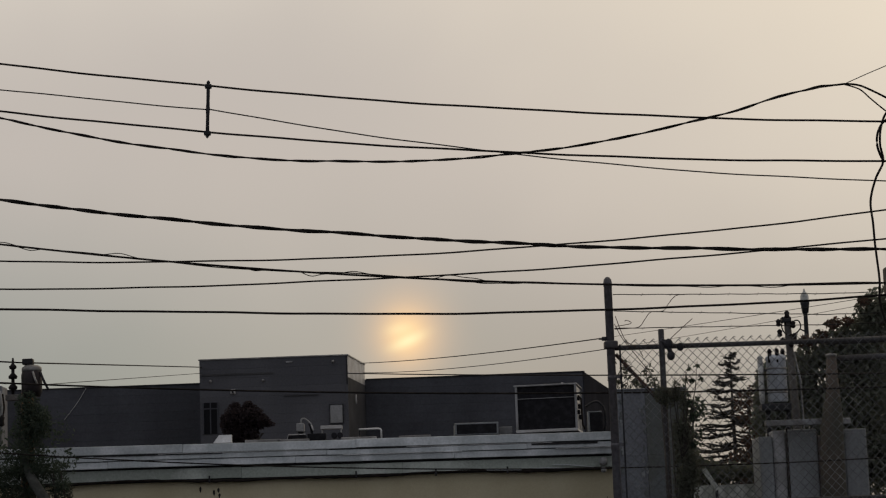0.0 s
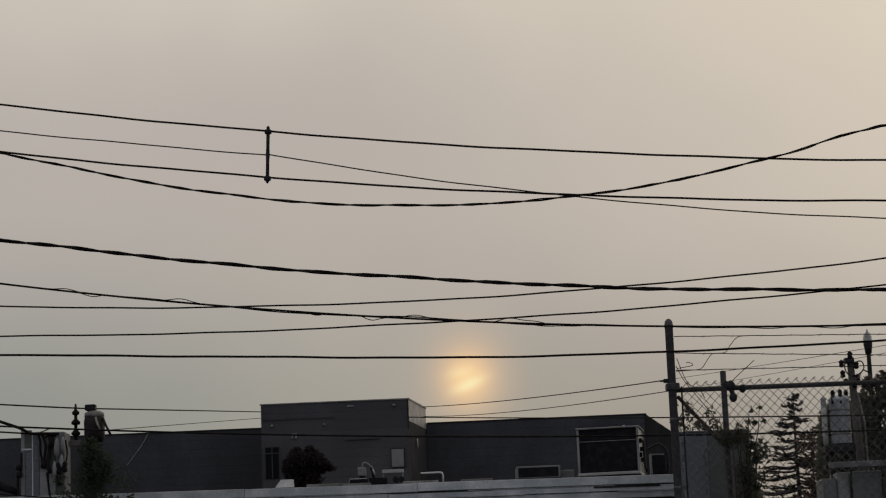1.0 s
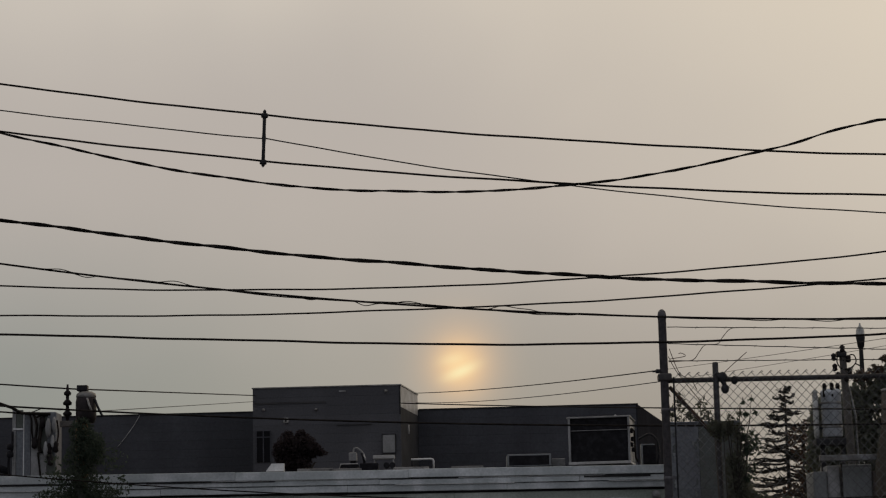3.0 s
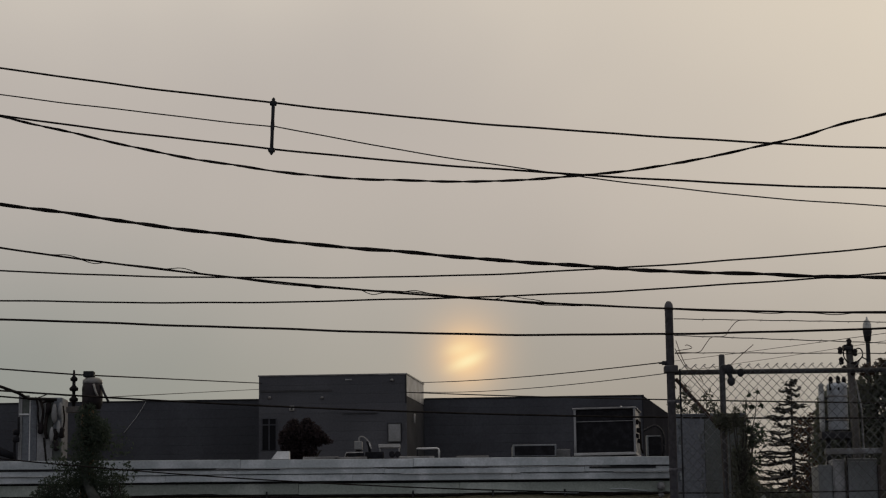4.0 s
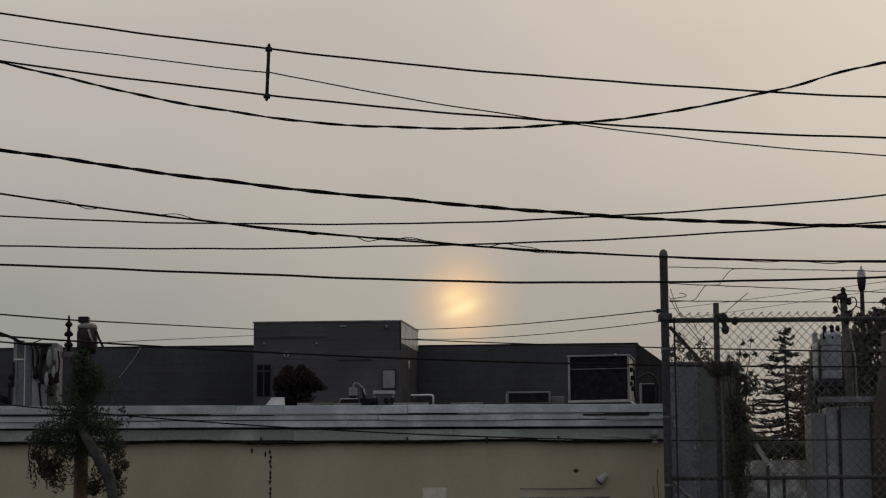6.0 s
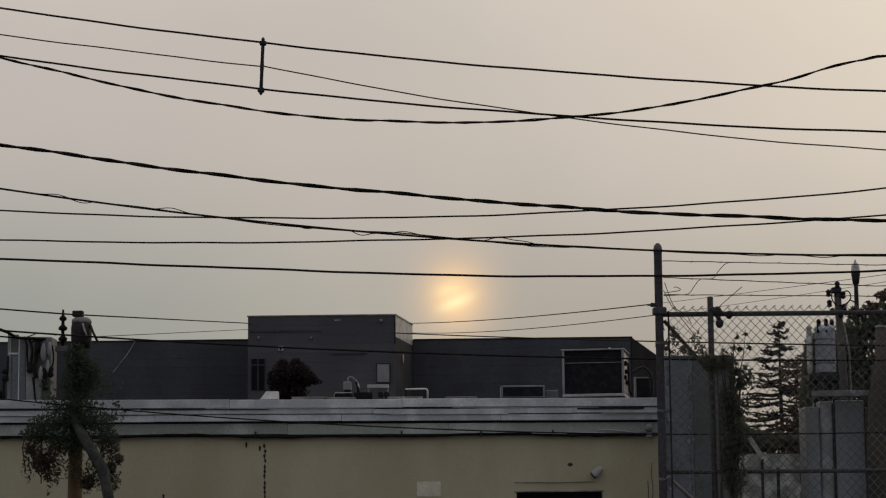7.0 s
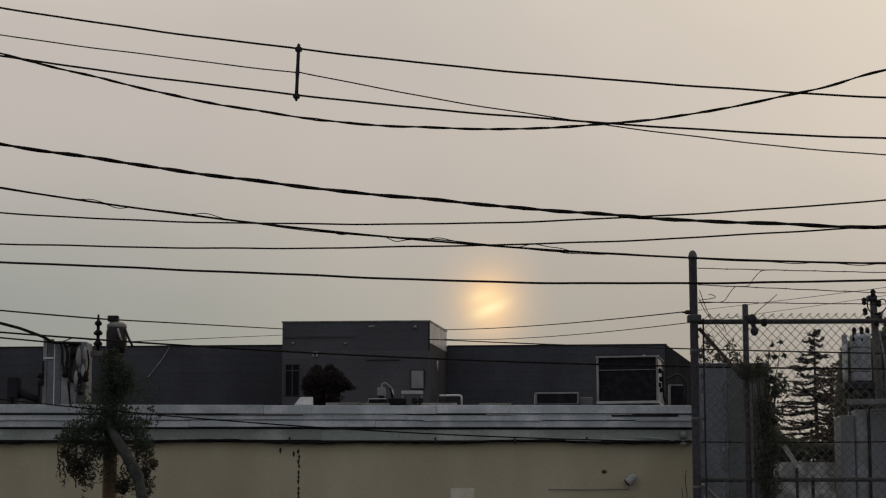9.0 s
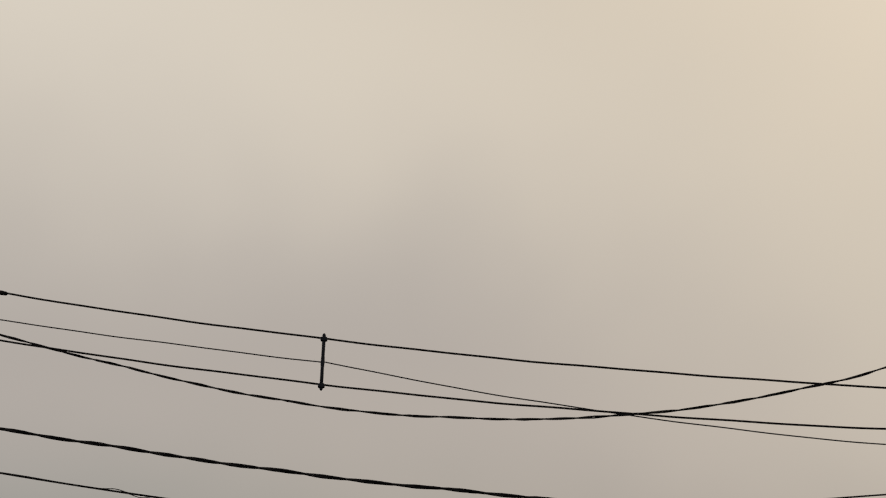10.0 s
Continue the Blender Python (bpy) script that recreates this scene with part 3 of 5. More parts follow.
def build_roof_clutter():
    t = thing("roof_hatch", "low dark hatch with a grey metal frame on the roof", "hatch", at=on_roof(1.22, 33.0))
    part("curb", box(B(), -0.345, 0.345, -0.3, 0.3, 0, 0.19, 0.01), M_CABINET, t)
    part("lid", box(B(), -0.315, 0.315, -0.305, 0.27, 0.015, 0.168, 0.008), M_COIL, t)
    solid("junction_box", box(B(), 1.58, 1.80, 33.0, 33.2, roof_z(33.0) - 0.09, roof_z(33) + 0.07, 0.01), M_FRAME, "small grey junction box on the roof", "box")
    t = thing("pipe_bend", "white pipe bent down onto the roof", "pipe", at=on_roof(-0.46, 33.0))
    bm = tube(B(), [(-0.17, 0, 0.155), (0.14, 0, 0.158), (0.17, 0, 0.15), (0.183, 0, 0.125), (0.183, 0, 0.0)], 0.015, 8)
    part("pipe", bm, M_WHITE, t)
    part("foot", box(B(), -0.17, -0.15, -0.02, 0.02, 0, 0.142, 0.004), M_COIL, t)
    t = thing("roof_flashing", "bent white flashing lying on the roof", "flashing", at=on_roof(-2.78, 33.0))
    bm = B()
    v = [bm.verts.new(p) for p in ((-0.14, -0.1, 0.0), (0.145, -0.1, 0), (0.145, -0.06, 0.125), (-0.05, -0.06, 0.125), (-0.14, 0.1, 0.0), (0.145, 0.1, 0), (0.145, 0.06, 0.125), (-0.05, 0.06, 0.125))]
    for f in ((0, 1, 2, 3), (5, 4, 7, 6), (1, 5, 6, 2), (4, 0, 3, 7), (3, 2, 6, 7), (0, 4, 5, 1)):
        bm.faces.new([v[i] for i in f])
    part("sheet", bm, M_WHITE, t)
    t = thing("pump_unit", "small grey pump with looped pipes on the roof", "pump", at=on_roof(-1.50, 33.0))
    part("body", box(B(), -0.11, 0.015, -0.1, 0.1, 0.14, 0.275, 0.015), M_FRAME, t)
    part("stand", box(B(), -0.09, 0.0, -0.08, 0.08, 0.05, 0.14, 0.005), M_COIL, t)
    part("base", box(B(), -0.25, 0.04, -0.12, 0.12, 0, 0.085, 0.012), M_COIL, t)
    part("rim", tube(B(), [(-0.26, -0.13, 0.02), (-0.235, -0.13, 0.095), (0.03, -0.13, 0.095)], 0.008, 6), M_UNIT, t)
    part("pipe", tube(B(), smooth([(-0.04, -0.05, 0.275), (-0.03, -0.05, 0.33), (0.02, -0.05, 0.345), (0.08, -0.05, 0.30), (0.13, -0.05, 0.24)]), 0.013, 8), M_FRAME, t)
    part("pipe", tube(B(), [(0.09, -0.05, 0.27), (0.12, -0.05, 0.2), (0.145, -0.05, 0.0)], 0.02, 8), M_COIL, t)
    part("pipe", tube(B(), [(0.125, -0.07, 0.24), (0.155, -0.07, 0.15)], 0.012, 8), M_UNIT, t)
    t = thing("pipe_rack", "low rack with a pale top and dark drums on the roof", "rack", at=on_roof(-1.05, 33.0))
    part("top", box(B(), -0.18, 0.16, -0.1, 0.1, 0.17, 0.225, 0.006), M_UNIT, t)
    for x in (0.03, 0.125):
        part("drum", tube(B(), [(x, -0.14, 0.065), (x, 0.1, 0.065)], 0.045, 12), M_COIL, t)
    part("crate", box(B(), -0.39, -0.1, -0.12, 0.1, 0, 0.105, 0.01), M_COIL, t)
    for x in (-0.16, 0.14):
        part("leg", box(B(), x - 0.01, x + 0.01, -0.08, 0.08, 0, 0.17), M_FRAME, t)
    t = thing("exhaust_fan", "dark exhaust fan with a curved hood", "fan", at=on_roof(2.87, 34.6))
    part("housing", box(B(), 0.30, 0.52, -0.1, 0.15, 0.0, 0.31, 0.02), M_COIL, t)
    bm = tube(B(), smooth([(0.24, 0, 0.42), (0.40, 0, 0.50), (0.50, 0, 0.46), (0.56, 0, 0.34), (0.57, 0, 0.14), (0.54, 0, 0.0)]), 0.02, 8)
    part("hoop", bm, M_DARKMETAL, t)
    part("frame", box(box(B(), 0.27, 0.298, -0.1, 0.1, 0, 0.34, 0.005), 0.298, 0.5, -0.1, 0.1, 0.315, 0.335, 0.004), M_CABINET, t)
    # flat boards and pipes lying along the roof
    for x0, x1, z in ((-2.4, -1.85, 0.03), (-1.9, -1.4, 0.02), (-0.9, -0.35, 0.02), (0.0, 0.5, 0.015)):
        solid("roof_batten", box(B(), x0, x1, 32.6, 32.7, roof_z(32.6) - 0.07, roof_z(32.6) + z - 0.03, 0.006), M_CAPPING, "grey batten lying on the roof felt", "batten", "battens on the roof")


build_condenser()
build_roof_clutter()


def build_roof_shrub():
    rng = random.Random(21)
    t = thing("dark_shrub", "dark red leafed shrub between the two buildings", "shrub", at=pose(0, 0, 0))
    base = Vector((-3.0, 41.5, 0))
    bm = B()
    tube(bm, [base, base + Vector((0.05, 0, 1.8)), base + Vector((0.0, 0, 3.9))], [0.09, 0.07, 0.04], 8)
    for i in range(14):
        a = i * 2.4
        tube(bm, [base + Vector((0, 0, 2.2 + i * 0.12)), base + Vector((0.3 * math.cos(a), 0.3 * math.sin(a), 3.3 + i * 0.07)),
                  base + Vector((0.34 * math.cos(a), 0.4 * math.sin(a), 3.7 + i * 0.04))], [0.03, 0.02, 0.008], 5)
    part("trunk", bm, M_TRUNK, t)
    clumps = [(-3.16, 41.5, 4.54, 0.36, 0.35, 0.27), (-2.94, 41.5, 4.56, 0.30, 0.3, 0.24), (-3.38, 41.5, 4.44, 0.17, 0.25, 0.23), (-2.74, 41.5, 4.46, 0.20, 0.25, 0.15), (-2.58, 41.5, 4.405, 0.13, 0.2, 0.055),
              (-3.24, 41.5, 4.79, 0.11, 0.15, 0.08), (-2.98, 41.5, 4.79, 0.11, 0.15, 0.085), (-3.12, 41.5, 4.22, 0.36, 0.3, 0.22), (-3.32, 41.5, 4.0, 0.22, 0.3, 0.3)]
    part("crown", leaves(B(), clump_spots(rng, clumps, 7500), 0.038, rng), M_REDLEAF, t)


build_roof_shrub()


# ---- overhead wires ----
POLE_R = (3.95, 15.0)
POLE_L = (-9.2, 15.7)


def span(x0, x1, a, b, c, k, n=130, y0=15.0):
    """Points of a hanging wire: height a x^2 + b x + c, running away from the street by k."""
    return [(x, y0 + (3.7 - x) * k, a * x * x + b * x + c) for x in (x0 + (x1 - x0) * i / n for i in range(n + 1))]


def strand(pts, radius, pitch, phase, wobble=0.0, rng=None):
    """A strand laid round a line of points."""
    out, run = [], 0.0
    for i, p in enumerate(pts):
        p = Vector(p) + Vector((0, 0, 1.6 * slack(p[0], 1.7)))
        if i:
            run += (Vector(pts[i]) - Vector(pts[i - 1])).length
        a = 2 * math.pi * run / pitch + phase + 0.7 * math.sin(run * 1.9)
        w = rng.uniform(-wobble, wobble) if rng else 0.0
        out.append(p + Vector((0, math.cos(a) * radius, math.sin(a) * radius + w)))
    return out


def slack(x, phase):
    """Small waves that an old wire keeps."""
    return 0.0020 * math.sin(x * 2.3 + phase) + 0.0016 * math.sin(x * 5.1 + 2 * phase) + 0.0010 * math.sin(x * 9.7 + 3 * phase)


def wire(label, pts, radius, mat=None, group="overhead wires"):
    if group == "overhead wires":
        pts = [Vector(p) + Vector((0, 0, slack(p[0], 40 * pts[-1][2]))) for p in pts]
    return solid("overhead_wire", tube(B(), pts, radius, 6), mat or M_RUBBER, label, "wire", group)


def twisted(label, pts, core, lay, count, pitch, rng=None, wobble=0.0):
    t = thing("twisted_cable", label, "cable", "overhead cables", at=pose(0, 0, 0))
    for i in range(count):
        part("strand", tube(B(), strand(pts, lay, pitch, 2 * math.pi * i / count, wobble, rng), core, 6), M_RUBBER, t)
    return t


XL, XR = -9.0, 3.78
wire("taut black overhead wire held by a spreader", span(XL, XR, 0.00847, -0.12721, 5.03811, 0.1), 0.0082)
wire("taut black overhead wire held by a spreader", span(XL, XR, 0.00891, -0.11627, 4.69441, 0.1), 0.0082)
wire("thin weathered wire tied to the spreader", span(XL, -1.375, 0.00802, -0.117, 4.86829, 0.1), 0.0052, M_WIRE)
wire("thin slack wire running from the spreader", span(-1.375, XR, 0.01564, -0.1973, 4.75165, 0.1), 0.0052, M_WIRE)
rng = random.Random(7)


def service_height(x):
    """The slack service cable: a deep belly, a straight run to the far pole, a kink near the pole."""
    def belly(v):
        return (((-0.00039 * v + 0.00068) * v + 0.05044) * v - 0.03051) * v + 4.57077
    z = belly(max(x, -4.5)) + 0.30 * max(0.0, -4.5 - x)
    return z + 0.018 * math.exp(-((x - 2.88) / 0.26) ** 2) - 0.02 * max(0.0, x - 3.2) / 0.1


line = [(x, 15 + (3.7 - x) * 0.1, service_height(x)) for x in np.linspace(-9.0, 3.31, 240)]
twisted("loosely twisted black service cable in a deep sag", line, 0.0062, 0.005, 2, 0.55, rng, 0.0015)
twisted("heavy twisted black power cable", span(XL, XR, 0.01056, -0.1035, 3.97211, 0.05, 300), 0.0092, 0.0066, 2, 0.62, random.Random(5), 0.0012)
wire("thin black overhead wire", span(XL, XR, 0.01195, 0.00251, 3.86154, 0.1), 0.0068)
wire("thin black overhead wire", span(XL, XR, 0.00784, 0.00664, 3.69164, 0.1), 0.0068)


def crossing_height(x):
    """A wire that falls to its lowest point beside the fence post and rises again to the pole."""
    v = max(x, -3.4)
    z = (((-0.000159 * v + 0.000814) * v + 0.008984) * v + -0.030045) * v + 3.37943
    return z + 0.0380 * max(0.0, -3.4 - x)


wire("black overhead wire crossing before the fence post", [(x, 15.0, crossing_height(x)) for x in np.linspace(XL, XR, 131)], 0.0088)


solid("wire_splice", lathe(B(), [(0.006, -0.05), (0.016, -0.04), (0.019, 0), (0.016, 0.04), (0.006, 0.05)], (0, 0, 0), 10), M_RUBBER, "black splice sleeve on an overhead wire", "splice").matrix_basis = pose(-3.93, 15.763, 0.00847 * 3.93 ** 2 + 0.12721 * 3.93 + 5.03811, 0, 90 + 11, 0)


def build_lashed_cable():
    """Two wires lashed together, with slack loops that stand off here and there."""
    rng = random.Random(12)
    t = thing("lashed_cable", "bundle of thin wires lashed together with slack loops", "cable", "overhead cables", at=pose(0, 0, 0))
    line = span(XL, XR, 0.01124, -0.09161, 3.67208, 0.05, 320)
    part("strand", tube(B(), line, 0.0080, 6), M_RUBBER, t)
    part("strand", tube(B(), strand(line, 0.008, 1.7, 0.4), 0.0045, 6), M_RUBBER, t)
    for x, length, height in ((-2.70, 0.28, -0.016), (-2.02, 0.36, 0.018), (-2.9, 0.3, 0.012), (-1.0, 0.25, -0.014), (-0.58, 0.26, -0.024), (-0.24, 0.38, 0.022), (0.48, 0.4, 0.036), (0.75, 0.5, -0.022),
                              (2.2, 0.6, -0.016), (2.7, 0.5, -0.016), (-4.4, 0.5, 0.03), (-6.0, 0.6, -0.03)):
        pts = []
        for i in range(13):
            q = i / 12
            xx = x + (q - 0.5) * length
            bend = (math.sin(math.pi * q) ** 1.4) * height * (1 + 0.4 * math.sin(7 * q + x))
            pts.append((xx, 15 + (3.7 - xx) * 0.05 - 0.012, 0.01124 * xx * xx - 0.09161 * xx + 3.67208 + bend))
        part("loop", tube(B(), pts, 0.0034, 5), M_RUBBER, t)


build_lashed_cable()


def build_spreader():
    t = thing("wire_spreader", "dark upright spreader clamped between two wires", "spreader", at=pose(-1.368, 15.5, 5.045, 0, 2.2, 0))
    bm = lathe(B(), [(0.008, -0.20), (0.014, -0.19), (0.013, -0.05), (0.016, 0), (0.013, 0.05), (0.014, 0.19), (0.008, 0.20)], (0, 0, 0), 10)
    part("rod", bm, M_DARKMETAL, t)
    for z, s in ((0.178, 1), (-0.185, 1)):
        part("clamp", box(B(), -0.026, 0.026, -0.02, 0.02, z - 0.017, z + 0.017, 0.008), M_DARKMETAL, t)
    part("eye", lathe(B(), [(0.004, 0), (0.012, 0.006), (0.014, 0.02), (0.005, 0.034)], (0, 0, 0.19), 8), M_DARKMETAL, t)
    part("eye", lathe(B(), [(0.004, -0.034), (0.014, -0.02), (0.012, -0.006), (0.004, 0)], (0, 0, -0.19), 8), M_DARKMETAL, t)


build_spreader()


def build_utility_pole(x, y, height, arms, label):
    t = thing("utility_pole", label, "pole", at=pose(x, y, 0))
    bm = lathe(B(), [(0.14, 0), (0.135, height * 0.4), (0.115, height - 0.05), (0.09, height)], (0, 0, 0), 18)
    part("pole", bm, M_WOOD, t)
    for z in arms:
        side = -1 if x > 0 else 1
        bm = tube(B(), [(side * 0.1, 0, z), (side * 0.19, 0, z)], 0.02, 8)
        lathe(bm, [(0.018, -0.03), (0.03, -0.02), (0.022, 0), (0.03, 0.02), (0.016, 0.035)], (side * 0.17, 0, z), 10)
        part("insulator", bm, M_PORCELAIN, t)
    return t


pole = build_utility_pole(*POLE_R, 6.6, (4.68, 4.38, 4.24, 3.73, 4.03, 3.81, 3.50, 3.41), "weathered wooden utility pole carrying many wires")
bm = box(B(), -0.375, -0.13, -0.07, 0.05, 3.40, 3.60, 0.012)
part("terminal_box", bm, M_DARKMETAL, pole, "dark terminal box")
# drop cables that loop down beside the pole
for pts, w in (([(-0.10, -0.1, 4.80), (-0.28, -0.1, 4.75), (-0.345, -0.1, 4.64), (-0.365, -0.1, 4.5), (-0.35, -0.1, 4.37), (-0.415, -0.1, 4.24), (-0.462, -0.1, 4.08), (-0.455, -0.1, 3.92), (-0.45, -0.1, 3.75), (-0.435, -0.1, 3.5),
                 (-0.44, -0.1, 3.32), (-0.36, -0.1, 3.1), (-0.13, -0.05, 2.9)], 0.0085), ([(-0.10, -0.1, 4.74), (-0.29, -0.1, 4.69), (-0.37, -0.1, 4.60), (-0.385, -0.1, 4.48), (-0.345, -0.1, 4.36)], 0.009)):
    part("drop_cable", tube(B(), smooth(pts), w, 6), M_RUBBER, pole)
# the deep service cable bends over towards the pole
bend = service_height(3.30)
part("service_drop", tube(B(), smooth([(-0.68, 0.045, service_height(3.27) + 0.001), (-0.62, 0.04, bend + 0.004), (-0.55, 0.03, bend + 0.006), (-0.46, 0.02, bend - 0.01), (-0.37, 0.01, bend - 0.055), (-0.24, 0, bend - 0.13), (-0.11, 0, bend - 0.2)]), 0.008, 6), M_RUBBER, pole)
part("service_drop", tube(B(), smooth([(-0.57, 0.03, bend + 0.004), (-0.46, 0.02, bend - 0.04), (-0.38, 0.01, bend - 0.12), (-0.25, 0, bend - 0.24), (-0.11, 0, bend - 0.34)]), 0.0055, 6), M_RUBBER, pole)
part("tie_wire", tube(B(), [(-0.57, 0.03, bend + 0.006), (-0.4, 0.02, bend + 0.075), (-0.10, 0, bend + 0.19)], 0.0035, 6), M_WIRE, pole)
far_pole = build_utility_pole(*POLE_L, 7.4, (), "plain wooden utility pole carrying the far ends of the wires")
for z in (6.87, 6.5, 5.76, 5.41, 4.81, 4.27, 3.75):
    part("crossarm", box(B(), 0.08, 0.2, -0.95, 0.85, z - 0.05, z + 0.04, 0.01), M_WOOD, far_pole)


# ---- chain link fence ----
FY = 16.0


def build_fence():
    t = thing("chain_link_fence", "tall galvanised chain link fence topped with barbed wire", "fence", at=pose(0, FY, 0))
    x0, x1, rail = 1.655, 6.2, 3.175
    bm = lathe(B(), [(0.0315, 0), (0.0315, 3.655), (0.034, 3.657), (0.034, 3.685), (0.029, 3.71), (0.015, 3.727), (0.004, 3.731)], (x0, 0, 0), 16)
    part("post", bm, M_POST, t, "terminal post with a domed cap")
    bm = lathe(B(), [(0.023, 0), (0.023, 3.298), (0.02, 3.309), (0.006, 3.312)], (2.051, 0, 0), 14)
    part("post", bm, M_RAIL, t, "short dark post")
    bm = lathe(B(), [(0.03, 0), (0.03, 3.66), (0.01, 3.69)], (x1, 0, 0), 14)
    part("post", bm, M_GALV, t)
    for z, r in ((rail, 0.0198), (1.965, 0.017), (0.12, 0.017)):
        part("rail", tube(B(), [(x0 + 0.03, 0.0, z), (x1 - 0.028, 0.0, z)], r, 10), M_RAIL, t)
    part("brace", tube(B(), [(x0 + 0.04, 0.03, 3.13), (2.03, 0.03, 2.74)], 0.015, 8), M_RUST, t, "rusty diagonal brace")
    part("brace", tube(B(), [(x0 + 0.04, 0.03, 1.93), (2.03, 0.03, 1.62)], 0.015, 8), M_GALV, t)
    # tension bar and bands along the post
    part("tension_bar", box(B(), x0 + 0.062, x0 + 0.075, -0.026, -0.02, 0.1, 3.2), M_DARKMETAL, t)
    for i in range(6):
        z = 0.35 + i * 0.52
        bm = lathe(B(), [(0.032, -0.012), (0.0345, -0.011), (0.0345, 0.011), (0.032, 0.012)], (x0, 0, z), 14)
        box(bm, x0 + 0.03, x0 + 0.078, -0.02, -0.012, z - 0.012, z + 0.012)
        part("band", bm, M_POST, t)
    bm = box(B(), x0 - 0.065, x0 - 0.03, -0.02, 0.02, 3.235, 3.265, 0.006)
    tube(bm, [(x0 - 0.09, 0, 3.25), (x0 - 0.06, 0, 3.25)], 0.008, 6)
    part("hook", bm, M_DARKMETAL, t)
    bm = box(B(), x0 - 0.05, x0 + 0.055, -0.048, 0.048, 3.17, 3.23, 0.012)
    part("rail_cup", bm, M_RAIL, t)
    # latch pieces beside the short post
    for cx, cz, r in ((2.10, 3.19, 0.036), (2.115, 3.10, 0.032), (2.19, 3.165, 0.028)):
        bm = B()
        bmesh.ops.create_icosphere(bm, subdivisions=2, radius=r, matrix=Matrix.Translation((cx, -0.03, cz)) @ Matrix.Diagonal((1, 0.7, 1.2, 1)))
        part("latch", bm, M_DARKMETAL, t)
    part("latch", tube(B(), [(2.06, -0.03, 3.22), (2.11, -0.03, 3.14), (2.12, -0.03, 3.07)], 0.018, 6), M_DARKMETAL, t)
    # woven diamonds: each wire zigzags from bottom to top
    bm = B()
    dx, dz, r = 0.0348, 0.0365, 0.0030
    n = int((x1 - x0 - 0.12) / dx)
    rows = int(3.19 / dz)
    for i in range(n):
        xa = x0 + 0.075 + i * dx
        lean = 0.003 * math.sin(i * 0.37)
        pts = []
        for j in range(rows + 1):
            odd = (i + j) % 2
            pts.append((xa + dx * 1.04 * odd + lean + 0.002 * math.sin(j * 0.5), -0.024 + (0.0024 if odd else -0.0024), 0.05 + j * dz))
        tube(bm, pts, r, 4, caps=False)
        top = pts[-1]
        if (i + rows) % 2:
            tube(bm, [top, (top[0] + 0.010, -0.024, top[2] + 0.009), (top[0] + 0.018, -0.024, top[2] + 0.001)], r, 4, caps=False)
    part("woven_mesh", bm, M_MESH, t, "diamond wire mesh")
    # barbed strands
    for z0, z1, sag in ((3.591, 3.548, 0.004), (3.462, 3.385, 0.004), (3.328, 3.306, 0.004)):
        bm = B()
        pts = [(x0 + 0.036 + (x1 - x0 - 0.036) * i / 60, 0, z0 + (z1 - z0) * min(1.0, i / 22) - sag * math.sin(math.pi * i / 60) + 0.0015 * math.sin(i * 1.7)) for i in range(61)]
        tube(bm, pts, 0.0036, 5)
        for i in range(3, 60, 3):
            p = Vector(pts[i])
            tube(bm, [p + Vector((-0.008, 0, -0.010)), p + Vector((0.008, 0, 0.010))], 0.0015, 4)
        part("barbed_strand", bm, M_WIRE, t)
    for pts in ([(1.692, -0.01, 3.32), (1.79, -0.01, 3.323), (1.882, -0.01, 3.332), (1.93, -0.01, 3.39), (1.979, -0.01, 3.444), (2.074, -0.01, 3.45), (2.115, -0.01, 3.50), (2.178, -0.01, 3.565), (2.266, -0.01, 3.573)],
                [(2.10, -0.01, 3.20), (2.127, -0.01, 3.238), (2.21, -0.01, 3.31), (2.297, -0.01, 3.383)],
                [(1.70, -0.02, 3.42), (1.74, -0.02, 3.3), (1.78, -0.02, 3.22), (1.86, -0.02, 3.17), (1.90, -0.02, 3.10)],
                [(1.69, -0.02, 3.36), (1.75, -0.02, 3.24), (1.84, -0.02, 3.12), (1.93, -0.02, 3.0)],
                [(1.70, -0.02, 3.34), (1.82, -0.02, 3.36), (1.79, -0.02, 3.385), (1.77, -0.02, 3.38)]):
        part("loose_wire", tube(B(), smooth(pts, 4), 0.003, 5), M_RUST, t)


build_fence()

# ---- wires low over the yard ----


def sagging(p, q, sag, n=40):
    p, q = Vector(p), Vector(q)
    return [p.lerp(q, i / n) - Vector((0, 0, sag * 4 * (i / n) * (1 - i / n))) for i in range(n + 1)]




def long_wire(z0, b, c):
    """A wire from the dark building past the fence post to the street pole."""
    p, q = Vector((-0.76, 46.9)), Vector((3.83, 15.06))
    return [(*p.lerp(q, i / 60), z0 + b * i / 60 + c * (i / 60) ** 2) for i in range(61)]


wire("thin wire from the dark building past the fence post", long_wire(6.068, -3.022, 0.394), [0.0092 - 0.0025 * i / 60 if i < 43 else 0.0026 for i in range(61)], M_RUBBER, "yard wires")
wire("thin wire from the dark building past the fence post", long_wire(5.850, -3.046, 0.597), [0.0078 - 0.0028 * i / 60 if i < 43 else 0.0022 for i in range(61)], M_WIRE, "yard wires")
low = [(x, 25.5, 0.00355 * x * x - 0.04235 * x + 3.64786) for x in np.linspace(-9.0, 9.0, 60)]
wire("black wire slung low across the yard", low, 0.0125, None, "yard wires")
low = [(x, 26.5, 0.00558 * x * x - 0.04604 * x + 2.76885) for x in np.linspace(-9.0, 9.0, 60)]
wire("black wire slung low before the roof edge", low, 0.0095, None, "yard wires")
wire("black wire from the dark building across the yard", sagging((-1.05, 44.70, 5.65), (9.0, 22.2, 3.35), 0.06), 0.0125, None, "yard wires")
